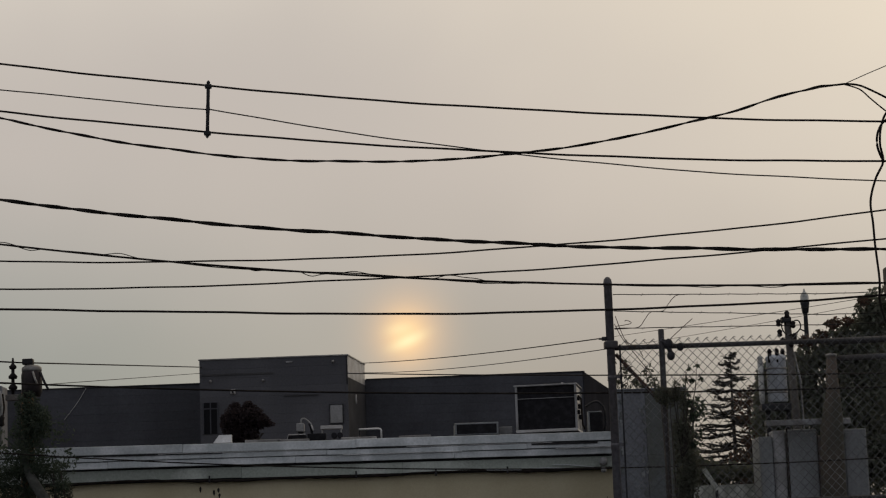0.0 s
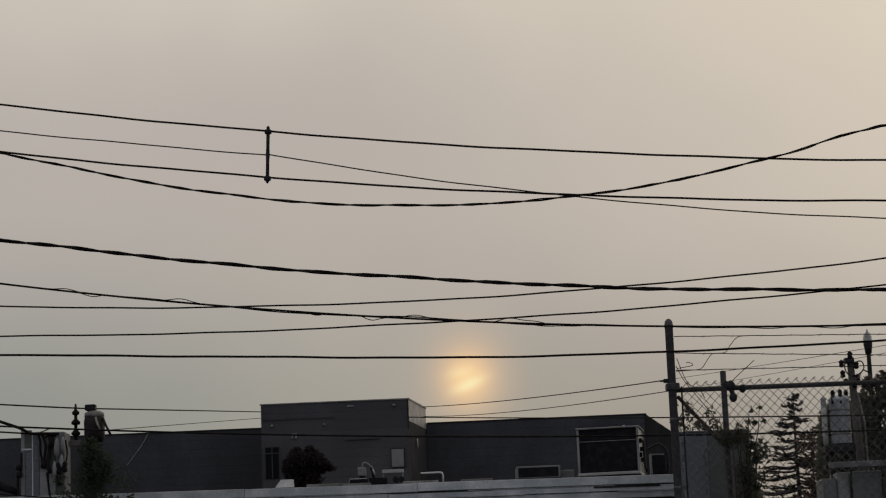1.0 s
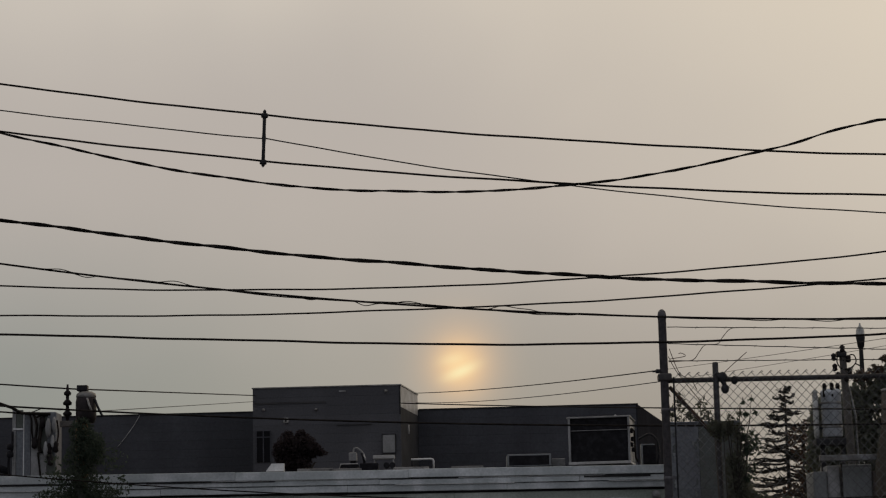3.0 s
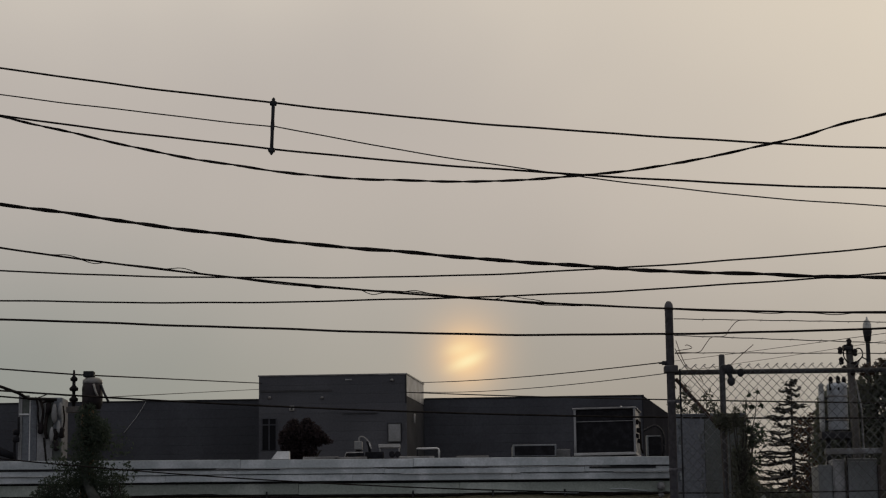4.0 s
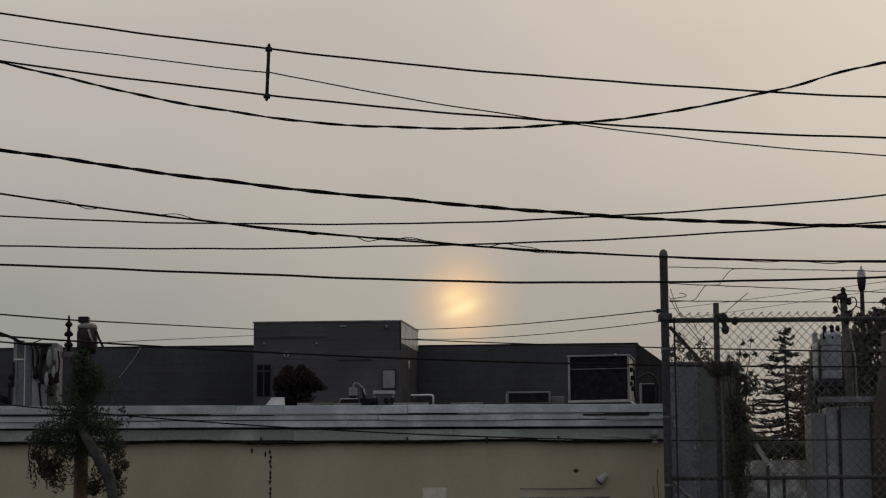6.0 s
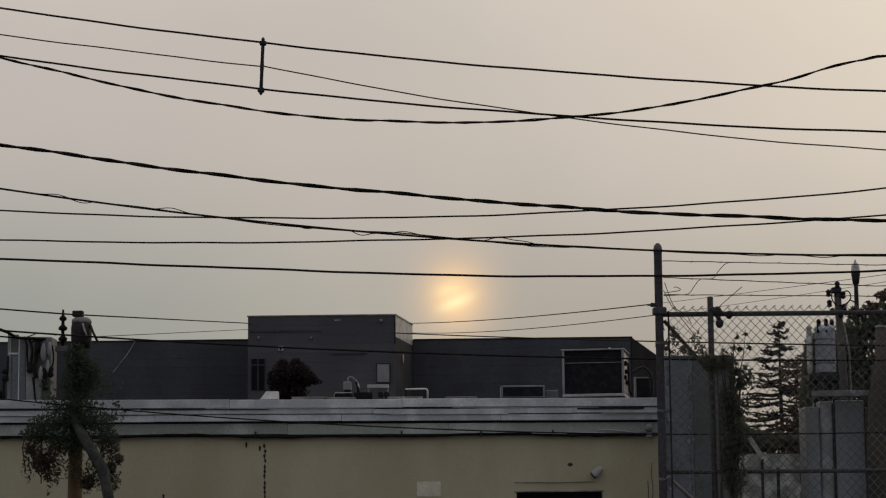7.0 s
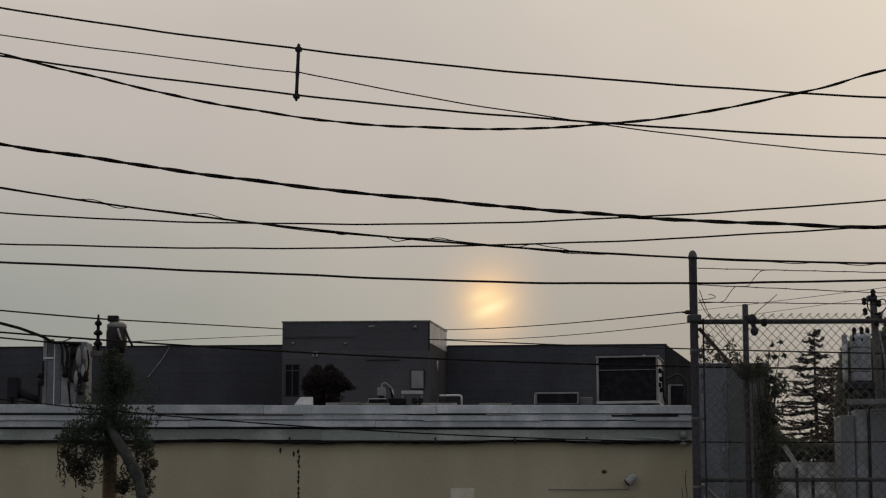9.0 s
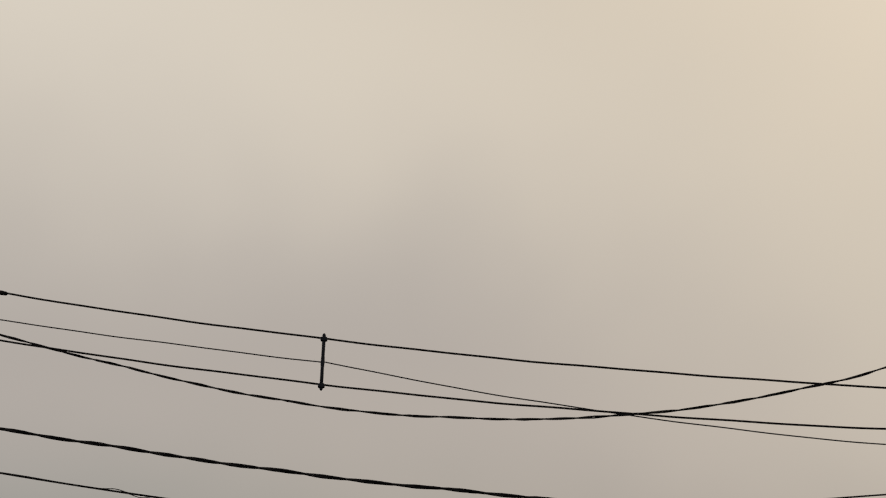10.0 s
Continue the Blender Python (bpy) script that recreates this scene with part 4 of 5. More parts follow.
wire("black wire from the insulators to the dark building", sagging((-4.95, 27.3, 4.36), (-4.20, 44.84, 5.90), 0.0), 0.011, None, "yard wires")
wire("black wire hung on the insulators", sagging((-9.0, 26.2, 4.68), (-4.95, 27.3, 4.36), 0.02), 0.011, None, "yard wires")
wire("thin wire from the vine pole to the dark building", sagging((-4.6, 27.3, 4.06), (-4.20, 44.84, 5.77), 0.0), 0.006, M_WIRE, "yard wires")
for x in (-9.0, 9.0):
    t = thing("yard_pole", "plain wooden pole at the end of the yard wires", "pole", "yard poles", at=pose(x, 25.2 if x < 0 else 25.0, 0))
    part("pole", lathe(B(), [(0.12, 0), (0.11, 3), (0.095, 5.2), (0.07, 5.25)], (0, 0, 0), 14), M_WOOD, t)
    for z in ((4.6, 4.3, 3.62) if x < 0 else (3.55, 2.8, 3.35)):
        part("crossarm", box(B(), -0.06, 0.06, -3.2 if x > 0 and z == 3.35 else -0.2, 1.5, z - 0.09, z - 0.01, 0.01), M_WOOD, t)


# ---- vine covered pole and transformer bank ----
def build_vine_pole():
    t = thing("vine_pole", "short timber pole with insulators, overgrown with vines", "pole", at=pose(-4.83, 27.3, 0))
    part("pole", lathe(B(), [(0.10, 0), (0.095, 2), (0.085, 3.95), (0.07, 3.97)], (0, 0, 0), 16), M_TANWOOD, t, "orange-brown timber pole")
    # cutout can with a pale collar and side arms
    can = part("cutout_can", lathe(B(), [(0.11, 3.90), (0.135, 3.98), (0.138, 4.18), (0.12, 4.26), (0.07, 4.31), (0.05, 4.32)], (0.06, -0.02, 0), 18), M_CAN, t, "dark maroon can with a pale collar")
    part("collar", lathe(B(), [(0.122, 4.235), (0.132, 4.24), (0.128, 4.285), (0.085, 4.315)], (0.06, -0.02, 0), 18), M_CAPPING, can)
    part("cap", box(B(), -0.055, 0.085, -0.09, 0.03, 4.322, 4.40, 0.012), M_DARKMETAL, can)
    part("arm", tube(B(), [(0.10, -0.17, 4.22), (0.13, -0.18, 4.12), (0.16, -0.18, 4.05)], 0.014, 6), M_CAPPING, t)
    part("arm", tube(B(), [(0.18, -0.08, 4.22), (0.23, -0.1, 4.1), (0.29, -0.1, 3.98)], 0.016, 6), M_DARKMETAL, t)
    part("crossarm", box(B(), -0.28, 0.0, -0.05, 0.05, 3.86, 3.94, 0.01), M_WOOD, t)
    bm = lathe(B(), [(0.02, 3.93), (0.022, 4.0), (0.055, 4.01), (0.06, 4.04), (0.022, 4.08), (0.022, 4.14), (0.055, 4.15), (0.06, 4.18), (0.022, 4.22), (0.022, 4.27), (0.045, 4.28), (0.05, 4.31),
                      (0.02, 4.34), (0.012, 4.42)], (-0.185, -0.02, 0), 14)
    part("insulator_stack", bm, M_PORCELAIN, t, "dark ribbed insulators")


def build_vine():
    rng = random.Random(31)
    t = thing("climbing_vine", "dark green vine smothering the timber pole", "vine", at=pose(0, 0, 0))
    bm = tube(B(), [(-4.6, 26.9, 0.0), (-4.38, 26.75, 1.2), (-4.30, 26.72, 1.95), (-4.36, 26.72, 2.28), (-4.50, 26.72, 2.52), (-4.66, 26.78, 2.76), (-4.80, 26.95, 2.98), (-4.84, 27.1, 3.4)],
              [0.09, 0.08, 0.07, 0.07, 0.072, 0.065, 0.05, 0.03], 10)
    part("stem", bm, M_BARK, t, "thick bare grey stem")
    bm = B()
    for i in range(10):
        x = rng.uniform(-5.4, -4.3)
        tube(bm, [(x, 26.95, 2.9), (x + rng.uniform(-0.08, 0.08), 26.93, 2.6), (x + rng.uniform(-0.1, 0.1), 26.95, rng.uniform(2.1, 2.4))], 0.008, 5)
    part("tendril", bm, M_TRUNK, t)
    clumps = [(-4.80, 27.1, 3.76, 0.17, 0.15, 0.22), (-4.80, 27.1, 3.45, 0.22, 0.2, 0.25), (-4.80, 27.05, 3.15, 0.27, 0.25, 0.22), (-4.62, 27.05, 3.55, 0.16, 0.2, 0.25)]
    part("foliage", leaves(B(), clump_spots(rng, clumps, 5200), 0.021, rng), M_VINE, t)
    clumps = [(-4.42, 27.0, 3.35, 0.26, 0.2, 0.34), (-4.30, 27.0, 3.0, 0.2, 0.2, 0.2), (-5.12, 27.0, 3.2, 0.2, 0.2, 0.3)]
    part("foliage", leaves(B(), clump_spots(rng, clumps, 330), 0.03, rng), M_VINE, t)
    clumps = [(-4.95, 27.0, 2.92, 0.46, 0.25, 0.15), (-4.6, 27.0, 2.93, 0.34, 0.25, 0.17), (-5.25, 27.0, 2.78, 0.26, 0.2, 0.13), (-4.85, 27.0, 2.68, 0.34, 0.2, 0.16), (-4.36, 27.0, 2.70, 0.16, 0.2, 0.16)]
    part("foliage", leaves(B(), clump_spots(rng, clumps, 5600), 0.021, rng), M_VINE, t)
    spots = []
    for i in range(42):
        x, z = rng.uniform(-5.45, -4.2), rng.uniform(2.4, 2.75)
        for j in range(rng.randint(8, 24)):
            spots.append((x + rng.gauss(0, 0.02), 26.95 + rng.gauss(0, 0.05), z - j * 0.02 + rng.gauss(0, 0.015)))
    for c in ((-5.13, 26.95, 2.48, 0.13), (-4.33, 26.95, 2.32, 0.09), (-4.6, 26.95, 2.15, 0.1), (-4.2, 26.95, 2.45, 0.05)):
        spots += clump_spots(rng, [(c[0], c[1], c[2], c[3], 0.1, c[3])], 130)
    clumps = [(-4.33, 26.95, 2.5, 0.13, 0.12, 0.16), (-4.42, 26.95, 2.22, 0.16, 0.12, 0.2), (-4.62, 26.95, 2.2, 0.1, 0.1, 0.22), (-4.25, 26.95, 2.15, 0.08, 0.1, 0.15), (-5.3, 26.95, 2.6, 0.14, 0.12, 0.12),
              (-5.03, 26.95, 2.5, 0.12, 0.12, 0.18), (-5.02, 26.95, 2.25, 0.08, 0.1, 0.16)]
    part("foliage", leaves(B(), clump_spots(rng, clumps, 1300), 0.022, rng), M_DRYVINE, t)
    part("withered_leaves", leaves(B(), clump_spots(rng, [(-5.21, 26.93, 2.40, 0.12, 0.08, 0.13), (-5.12, 26.93, 2.25, 0.06, 0.06, 0.1), (-5.35, 26.93, 2.58, 0.08, 0.06, 0.08)], 700), 0.022, rng), M_BROWNLEAF, t, "withered brown leaves")
    part("hanging_leaves", leaves(B(), spots, 0.03, rng), M_DRYVINE, t, "hanging dry leaf strands")


def build_transformer_bank():
    k = 1.12
    t = thing("equipment_cabinet", "ribbed pale grey equipment housing hung with black cables", "cabinet", at=Matrix.Translation((-0.15, 31.0, 1.6 * (1 - k))) @ Matrix.Scale(k, 4))
    x0, x1, z0, z1 = -5.66, -5.10, 3.20, 4.10
    part("body", box(B(), x0, x1, 0.0, 0.4, z0, z1, 0.02), M_SHED, t)
    for xa, xb, za, zb, mat in ((x0 - 0.02, x0 + 0.03, z0, z1 + 0.06, M_FRAME), (x0 + 0.034, x0 + 0.122, 3.89, 4.13, M_VENTGREEN), (x0 + 0.034, x0 + 0.122, z0, 3.86, M_SHED), (x0 + 0.124, x0 + 0.14, z0, z1, M_WHITE),
                                (x0 + 0.143, x0 + 0.226, z0, z1, M_SHED), (x0 + 0.23, x0 + 0.345, z0, z1, M_FRAME), (x0 + 0.35, x0 + 0.44, z0, 3.55, M_FRAME), (x0 + 0.35, x0 + 0.44, 3.56, z1 - 0.05, M_VENTGREEN),
                                (x0 + 0.445, x0 + 0.555, z0, 3.5, M_VENTGREEN), (x0 + 0.445, x0 + 0.555, 3.51, z1 - 0.1, M_SHED)):
        part("panel", box(B(), xa, xb, -0.03, -0.002, za, zb, 0.006), mat, t)
    part("bracket", box(B(), x0 - 0.005, x0 + 0.122, -0.05, -0.032, 3.865, 3.887), M_WHITE, t)
    # black cables looping down the front, pale bulbous bushings between them
    for w, *pts in ((0.017, (x0 + 0.25, 4.10), (x0 + 0.29, 4.02), (x0 + 0.315, 3.90), (x0 + 0.30, 3.76), (x0 + 0.285, 3.70)), (0.012, (x0 + 0.21, 4.10), (x0 + 0.245, 3.98), (x0 + 0.25, 3.84), (x0 + 0.265, 3.72)),
                    (0.022, (x0 + 0.42, 4.07), (x0 + 0.38, 3.97), (x0 + 0.36, 3.8), (x0 + 0.345, 3.66), (x0 + 0.37, 3.55)), (0.013, (x0 + 0.33, 3.56), (x0 + 0.35, 3.4), (x0 + 0.37, 3.24)),
                    (0.014, (x0 + 0.30, 4.02), (x0 + 0.38, 4.05), (x0 + 0.46, 4.04)), (0.012, (x0 + 0.58, 3.98), (x0 + 0.6, 3.8), (x0 + 0.57, 3.6))):
        part("cable", tube(B(), smooth([(x, -0.07, z) for x, z in pts]), w, 6), M_RUBBER, t)
    for x, z, k in ((x0 + 0.47, 3.88, 0.75), (x0 + 0.55, 3.92, 0.6), (x0 + 0.44, 3.60, 0.6), (x0 + 0.53, 3.70, 0.5)):
        part("bushing", lathe(B(), [(0.015 * k, -0.17 * k), (0.045 * k, -0.1 * k), (0.055 * k, 0), (0.04 * k, 0.1 * k), (0.015 * k, 0.17 * k)], (x, -0.1, z), 12), M_FRAME, t, "pale bulbous bushing")
    for x, z in ((x0 + 0.285, 3.68), (x0 + 0.48, 3.60), (x0 + 0.39, 3.95), (x0 + 0.57, 3.62), (x0 + 0.5, 3.45)):
        part("fitting", lathe(B(), [(0.015, -0.07), (0.04, -0.05), (0.03, 0), (0.042, 0.05), (0.012, 0.08)], (x, -0.08, z), 10), M_PORCELAIN, t)
    # dark riser pipe with valves at the outer edge
    part("riser", tube(B(), smooth([(x0 - 0.005, -0.08, 3.84), (x0 - 0.01, -0.08, 3.6), (x0 - 0.05, -0.08, 3.5), (x0 - 0.045, -0.08, 3.3), (x0 - 0.0, -0.08, 3.13)]), 0.017, 8), M_COIL, t)
    for z in (3.54, 3.64):
        part("valve", lathe(B(), [(0.02, -0.04), (0.045, -0.03), (0.045, 0.03), (0.02, 0.04)], (x0 - 0.035, -0.08, z), 10), M_COIL, t)
    part("feed_cable", tube(B(), [(-7.9, -5.05, 4.77), (-1.4 + x0, -0.3, 4.62), (x0 - 0.9, -0.2, 4.42), (x0 - 0.3, -0.2, 4.26), (x0 + 0.0, -0.2, 4.15), (x0 + 0.12, -0.1, 4.08), (x0 + 0.5, -0.1, 4.06)], 0.02, 8), M_RUBBER, t, "thick black feed cable")
    part("feed_cable", tube(B(), [(-7.9, -5.05, 4.35), (-1.4 + x0, -0.3, 4.22), (x0 - 0.5, -0.2, 4.13), (x0 + 0.1, -0.1, 4.08)], 0.011, 8), M_RUBBER, t)
    part("top_wire", tube(B(), [(x0 + 0.2, 0.1, 4.10), (x0 + 0.35, 0.1, 4.16), (x0 + 0.6, 0.1, 4.13)], 0.008, 6), M_RUBBER, t)
    d = thing("dark_cabinet", "narrow dark metal cabinet with a sloping duct", "cabinet", at=pose(0, 31.1, roof_z(31.1) - 0.01))
    part("body", box(B(), -7.07, -6.92, 0, 0.3, 0.10, 0.42, 0.015), M_SHADEDCHARCOAL, d)
    part("duct", tube(B(), [(-6.92, 0.15, 0.2), (-6.78, 0.15, 0.14), (-6.62, 0.15, 0.08)], [0.07, 0.06, 0.05], 10), M_SHADEDCHARCOAL, d)
    for x in (-7.04, -6.95):
        part("foot", box(B(), x - 0.03, x + 0.03, 0.02, 0.38, 0, 0.10), M_DARKMETAL, d)


build_vine_pole()
build_vine()
build_transformer_bank()


# ---- right of the fence post: shed, plants, equipment ----
def build_shed():
    t = thing("panel_screen", "mottled grey panelled screen beside the cream building", "screen", at=pose(0, 28.8, 0))
    part("core", box(B(), 2.96, 3.98, 0.03, 0.16, 0, 3.80), M_GAP, t)
    rng = random.Random(8)
    z = 3.84
    while z > 0.05:
        za = max(z - 0.9, 0.0)
        for xa, xb, mat in ((2.95, 3.42, M_SHED), (3.422, 3.99, M_SHEDDARK)):
            o = rng.uniform(0, 0.006)
            part("panel", box(B(), xa, xb - 0.002, -o, 0.028, za + 0.002, z, 0.003), mat, t)
        z -= 0.9
    part("roof", box(B(), 2.94, 4.0, -0.02, 0.18, 3.842, 3.862, 0.006), M_SHED, t)
    for i in range(60):
        x, zz = rng.choice((3.06, 3.08, 3.10, 3.36, 3.39, 3.42)) + rng.gauss(0, 0.02), rng.uniform(1.9, 3.75)
        bm = lathe(B(), [(rng.uniform(0.004, 0.014), -rng.uniform(0.01, 0.05)), (rng.uniform(0.01, 0.026), 0), (rng.uniform(0.003, 0.014), rng.uniform(0.01, 0.05))], (0, 0, 0), 6)
        flake = part("paint_flake", bm, M_CABINET if i % 3 == 0 else M_SHEDDARK, t)
        flake.matrix_basis = Matrix.Translation((x, -0.014, zz)) @ Matrix.Diagonal((1, 0.1, 1, 1))


build_shed()


def build_bush(name, label, category, clumps, count, size, mat, seed, base, trunk_r=0.05):
    rng = random.Random(seed)
    t = thing(name, label, category, at=pose(0, 0, 0))
    bm = B()
    b = Vector(base)
    for c in clumps:
        p = Vector(c[:3])
        mid = b.lerp(p, 0.55) + Vector((rng.uniform(-0.1, 0.1), 0, 0.15))
        tube(bm, [b, mid, p], [trunk_r, trunk_r * 0.6, trunk_r * 0.25], 6)
        for k in range(4):
            q = p + Vector((rng.uniform(-1, 1) * c[3], rng.uniform(-1, 1) * c[4], rng.uniform(-0.6, 1) * c[5])) * 0.9
            tube(bm, [p, (p + q) / 2 + Vector((0, 0, 0.04)), q], [trunk_r * 0.25, trunk_r * 0.18, trunk_r * 0.08], 4)
    part("trunk", bm, M_TRUNK, t)
    part("crown", leaves(B(), clump_spots(rng, clumps, count), size, rng), mat, t)
    return t


build_bush("fence_vine", "brown-green vine climbing the short fence post", "vine",
           [(2.01, 15.92, 2.80, 0.06, 0.05, 0.07), (2.08, 15.92, 2.77, 0.08, 0.06, 0.08), (2.13, 15.92, 2.84, 0.035, 0.04, 0.09), (2.18, 15.92, 2.74, 0.05, 0.05, 0.10), (2.19, 15.92, 2.5, 0.06, 0.05, 0.2), (2.2, 15.92, 2.25, 0.06, 0.05, 0.25),
            (2.2, 15.92, 1.95, 0.09, 0.05, 0.25), (2.14, 15.92, 2.1, 0.07, 0.05, 0.3), (2.13, 15.92, 2.45, 0.05, 0.05, 0.2), (2.21, 15.92, 2.90, 0.022, 0.03, 0.03), (2.24, 15.92, 2.2, 0.05, 0.04, 0.15), (2.18, 15.92, 1.4, 0.1, 0.07, 0.4),
            (2.15, 15.92, 0.7, 0.12, 0.09, 0.5)],
           9000, 0.0138, M_POSTVINE, 41, (2.15, 15.93, 0), 0.012)
build_bush("vine_shoot", "thin arching shoot with a few broad dark leaves", "vine",
           [(2.256, 15.9, 2.891, 0.02, 0.015, 0.02), (2.324, 15.9, 2.906, 0.016, 0.015, 0.02), (2.24, 15.9, 2.985, 0.015, 0.015, 0.012), (2.30, 15.9, 3.004, 0.03, 0.015, 0.008), (2.225, 15.9, 2.72, 0.02, 0.015, 0.03), (2.25, 15.9, 2.62, 0.02, 0.015, 0.03),
            (2.30, 15.9, 2.5, 0.02, 0.015, 0.02), (2.24, 15.9, 2.4, 0.025, 0.015, 0.03)], 240, 0.017, M_VINE, 44, (2.15, 15.9, 2.3), 0.006)
build_bush("screen_vine", "loose vine and twigs over the panel screen", "vine",
           [(3.10, 29.12, 3.98, 0.14, 0.1, 0.16), (3.35, 29.12, 3.95, 0.14, 0.1, 0.14), (3.58, 29.12, 3.92, 0.16, 0.1, 0.16), (3.2, 29.12, 4.2, 0.10, 0.08, 0.12), (3.05, 29.12, 4.3, 0.06, 0.06, 0.1), (3.5, 29.12, 4.15, 0.08, 0.06, 0.1), (3.72, 29.12, 3.6, 0.18, 0.1, 0.3)],
           430, 0.036, M_POSTVINE, 57, (3.5, 29.2, 0), 0.012)
build_bush("leafy_shrub", "loose dark shrub with open twigs", "shrub",
           [(4.75, 33.5, 3.85, 0.25, 0.3, 0.25), (4.65, 33.5, 3.35, 0.22, 0.3, 0.3), (4.6, 33.5, 2.95, 0.3, 0.3, 0.2), (4.9, 33.5, 2.75, 0.4, 0.3, 0.2), (4.62, 33.5, 4.15, 0.12, 0.2, 0.14)], 950, 0.045, M_VINE, 43, (4.7, 33.5, 0))
build_bush("leafy_shrub", "low dark shrub with reddish leaves", "shrub",
           [(6.05, 36, 4.1, 0.28, 0.3, 0.35), (6.2, 36, 3.6, 0.32, 0.3, 0.4), (6.0, 36, 3.1, 0.4, 0.3, 0.3), (6.35, 36, 3.3, 0.4, 0.3, 0.4), (6.3, 36, 2.7, 0.5, 0.3, 0.5)], 1500, 0.05, M_MIXLEAF, 47, (6.2, 36, 0))
build_bush("leafy_shrub", "low dark green shrub at the concrete wall", "shrub",
           [(4.48, 31.9, 3.0, 0.16, 0.25, 0.22), (4.7, 31.9, 2.86, 0.2, 0.25, 0.14), (4.9, 31.9, 2.72, 0.30, 0.3, 0.14), (5.1, 31.9, 2.82, 0.25, 0.3, 0.13), (4.6, 31.9, 2.75, 0.25, 0.3, 0.25), (5.35, 31.9, 2.75, 0.2, 0.2, 0.14), (4.5, 31.9, 2.3, 0.25, 0.3, 0.3)], 2600, 0.045, M_LEAF, 53, (4.9, 31.9, 0))


def build_spruce():
    rng = random.Random(61)
    t = thing("young_spruce", "thin sparse spruce with level layered branches", "tree", at=pose(6.12, 38, 0))
    H = 5.2
    part("trunk", tube(B(), [(0, 0, 0), (0.02, 0, 2), (-0.01, 0, 4), (0, 0, H)], [0.09, 0.06, 0.03, 0.008], 8), M_TRUNK, t)
    green = []
    z = H - 0.12
    while z > 0.9:
        reach = min(1.4, 0.09 + (H - z) * 0.60)
        for k in range(rng.randint(6, 7) if z > 4.1 else rng.randint(8, 10)):
            a = rng.uniform(0, 6.28)
            r = reach * rng.uniform(0.65, 1.15)
            d = Vector((math.cos(a), math.sin(a), 0))
            root = Vector((0, 0, z + rng.uniform(-0.09, 0.09)))
            ph, amp = rng.uniform(0, 6.28), rng.uniform(0.02, 0.06)
            pts = [root + d * r * q + Vector((0, 0, -0.24 * r * q * (1 - 1.15 * q) + amp * q * math.sin(7 * q + ph))) for q in (0, 0.17, 0.34, 0.5, 0.67, 0.84, 1.0)]
            part("branch", tube(B(), pts, [0.016, 0.021, 0.022, 0.020, 0.018, 0.014, 0.007], 5), M_TRUNK, t)
            side = d.cross(Vector((0, 0, 1)))
            bm = B()
            for q, s in ((0.45, 1), (0.6, -1), (0.75, 1)):
                a0 = root + d * r * q + Vector((0, 0, -0.24 * r * q * (1 - 1.15 * q)))
                reach2 = r * rng.uniform(0.18, 0.32)
                lift = rng.uniform(-0.03, 0.07)
                tube(bm, [a0, a0 + (d * 0.6 + side * s * 0.5) * reach2 * 0.5 + Vector((0, 0, lift * 0.3 - 0.02)), a0 + (d * 0.8 + side * s) * reach2 + Vector((0, 0, lift))], [0.013, 0.012, 0.006], 5)
                for j in range(3):
                    green.append(a0.lerp(a0 + (d * 0.8 + side * s) * reach2 + Vector((0, 0, lift)), rng.uniform(0.2, 1)) + Vector((rng.gauss(0, 0.012), rng.gauss(0, 0.012), rng.gauss(0, 0.01))))
            part("twig", bm, M_TRUNK, t)
            for j in range(int(2 + r * 7)):
                q = rng.uniform(0.15, 1.0)
                p = root + d * r * q + Vector((0, 0, -0.24 * r * q * (1 - 1.15 * q) + amp * q * math.sin(7 * q + ph)))
                w = (1 - q) * 0.16 * r + 0.03
                green.append(p + side * rng.uniform(-w, w) + Vector((0, 0, rng.gauss(-0.008, 0.01))))
        z -= rng.uniform(0.15, 0.20)
    part("needles", leaves(B(), green, 0.034, rng, 1.6), M_NEEDLE, t)


build_spruce()


def build_big_tree():
    rng = random.Random(71)
    t = thing("broad_tree", "broad dark leafy tree behind the equipment", "tree", at=pose(0, 0, 0))
    base = Vector((9.9, 37, 0))
    bm = tube(B(), [base, base + Vector((0.1, 0, 2)), base + Vector((0, 0, 4.2))], [0.28, 0.22, 0.12], 12)
    clumps = []
    for i in range(46):
        a, h = rng.uniform(0, 6.28), rng.uniform(2.0, 5.75)
        rad = 2.75 * math.sqrt(max(0.05, 1 - ((h - 3.3) / 2.8) ** 2)) * rng.uniform(0.35, 1.0)
        p = base + Vector((math.cos(a) * rad, math.sin(a) * rad * 0.8, h))
        s = rng.uniform(0.35, 0.7)
        clumps.append((p.x, p.y, p.z, s, s, s * 0.8))
        m = base + Vector((0, 0, min(h * 0.6, 4))) 
        tube(bm, [m, m.lerp(p, 0.5) + Vector((0, 0, 0.1)), p], [0.07, 0.045, 0.015], 6)
    part("trunk", bm, M_TRUNK, t)
    part("crown", leaves(B(), clump_spots(rng, clumps, 15000), 0.075, rng), M_LEAF, t)


build_big_tree()


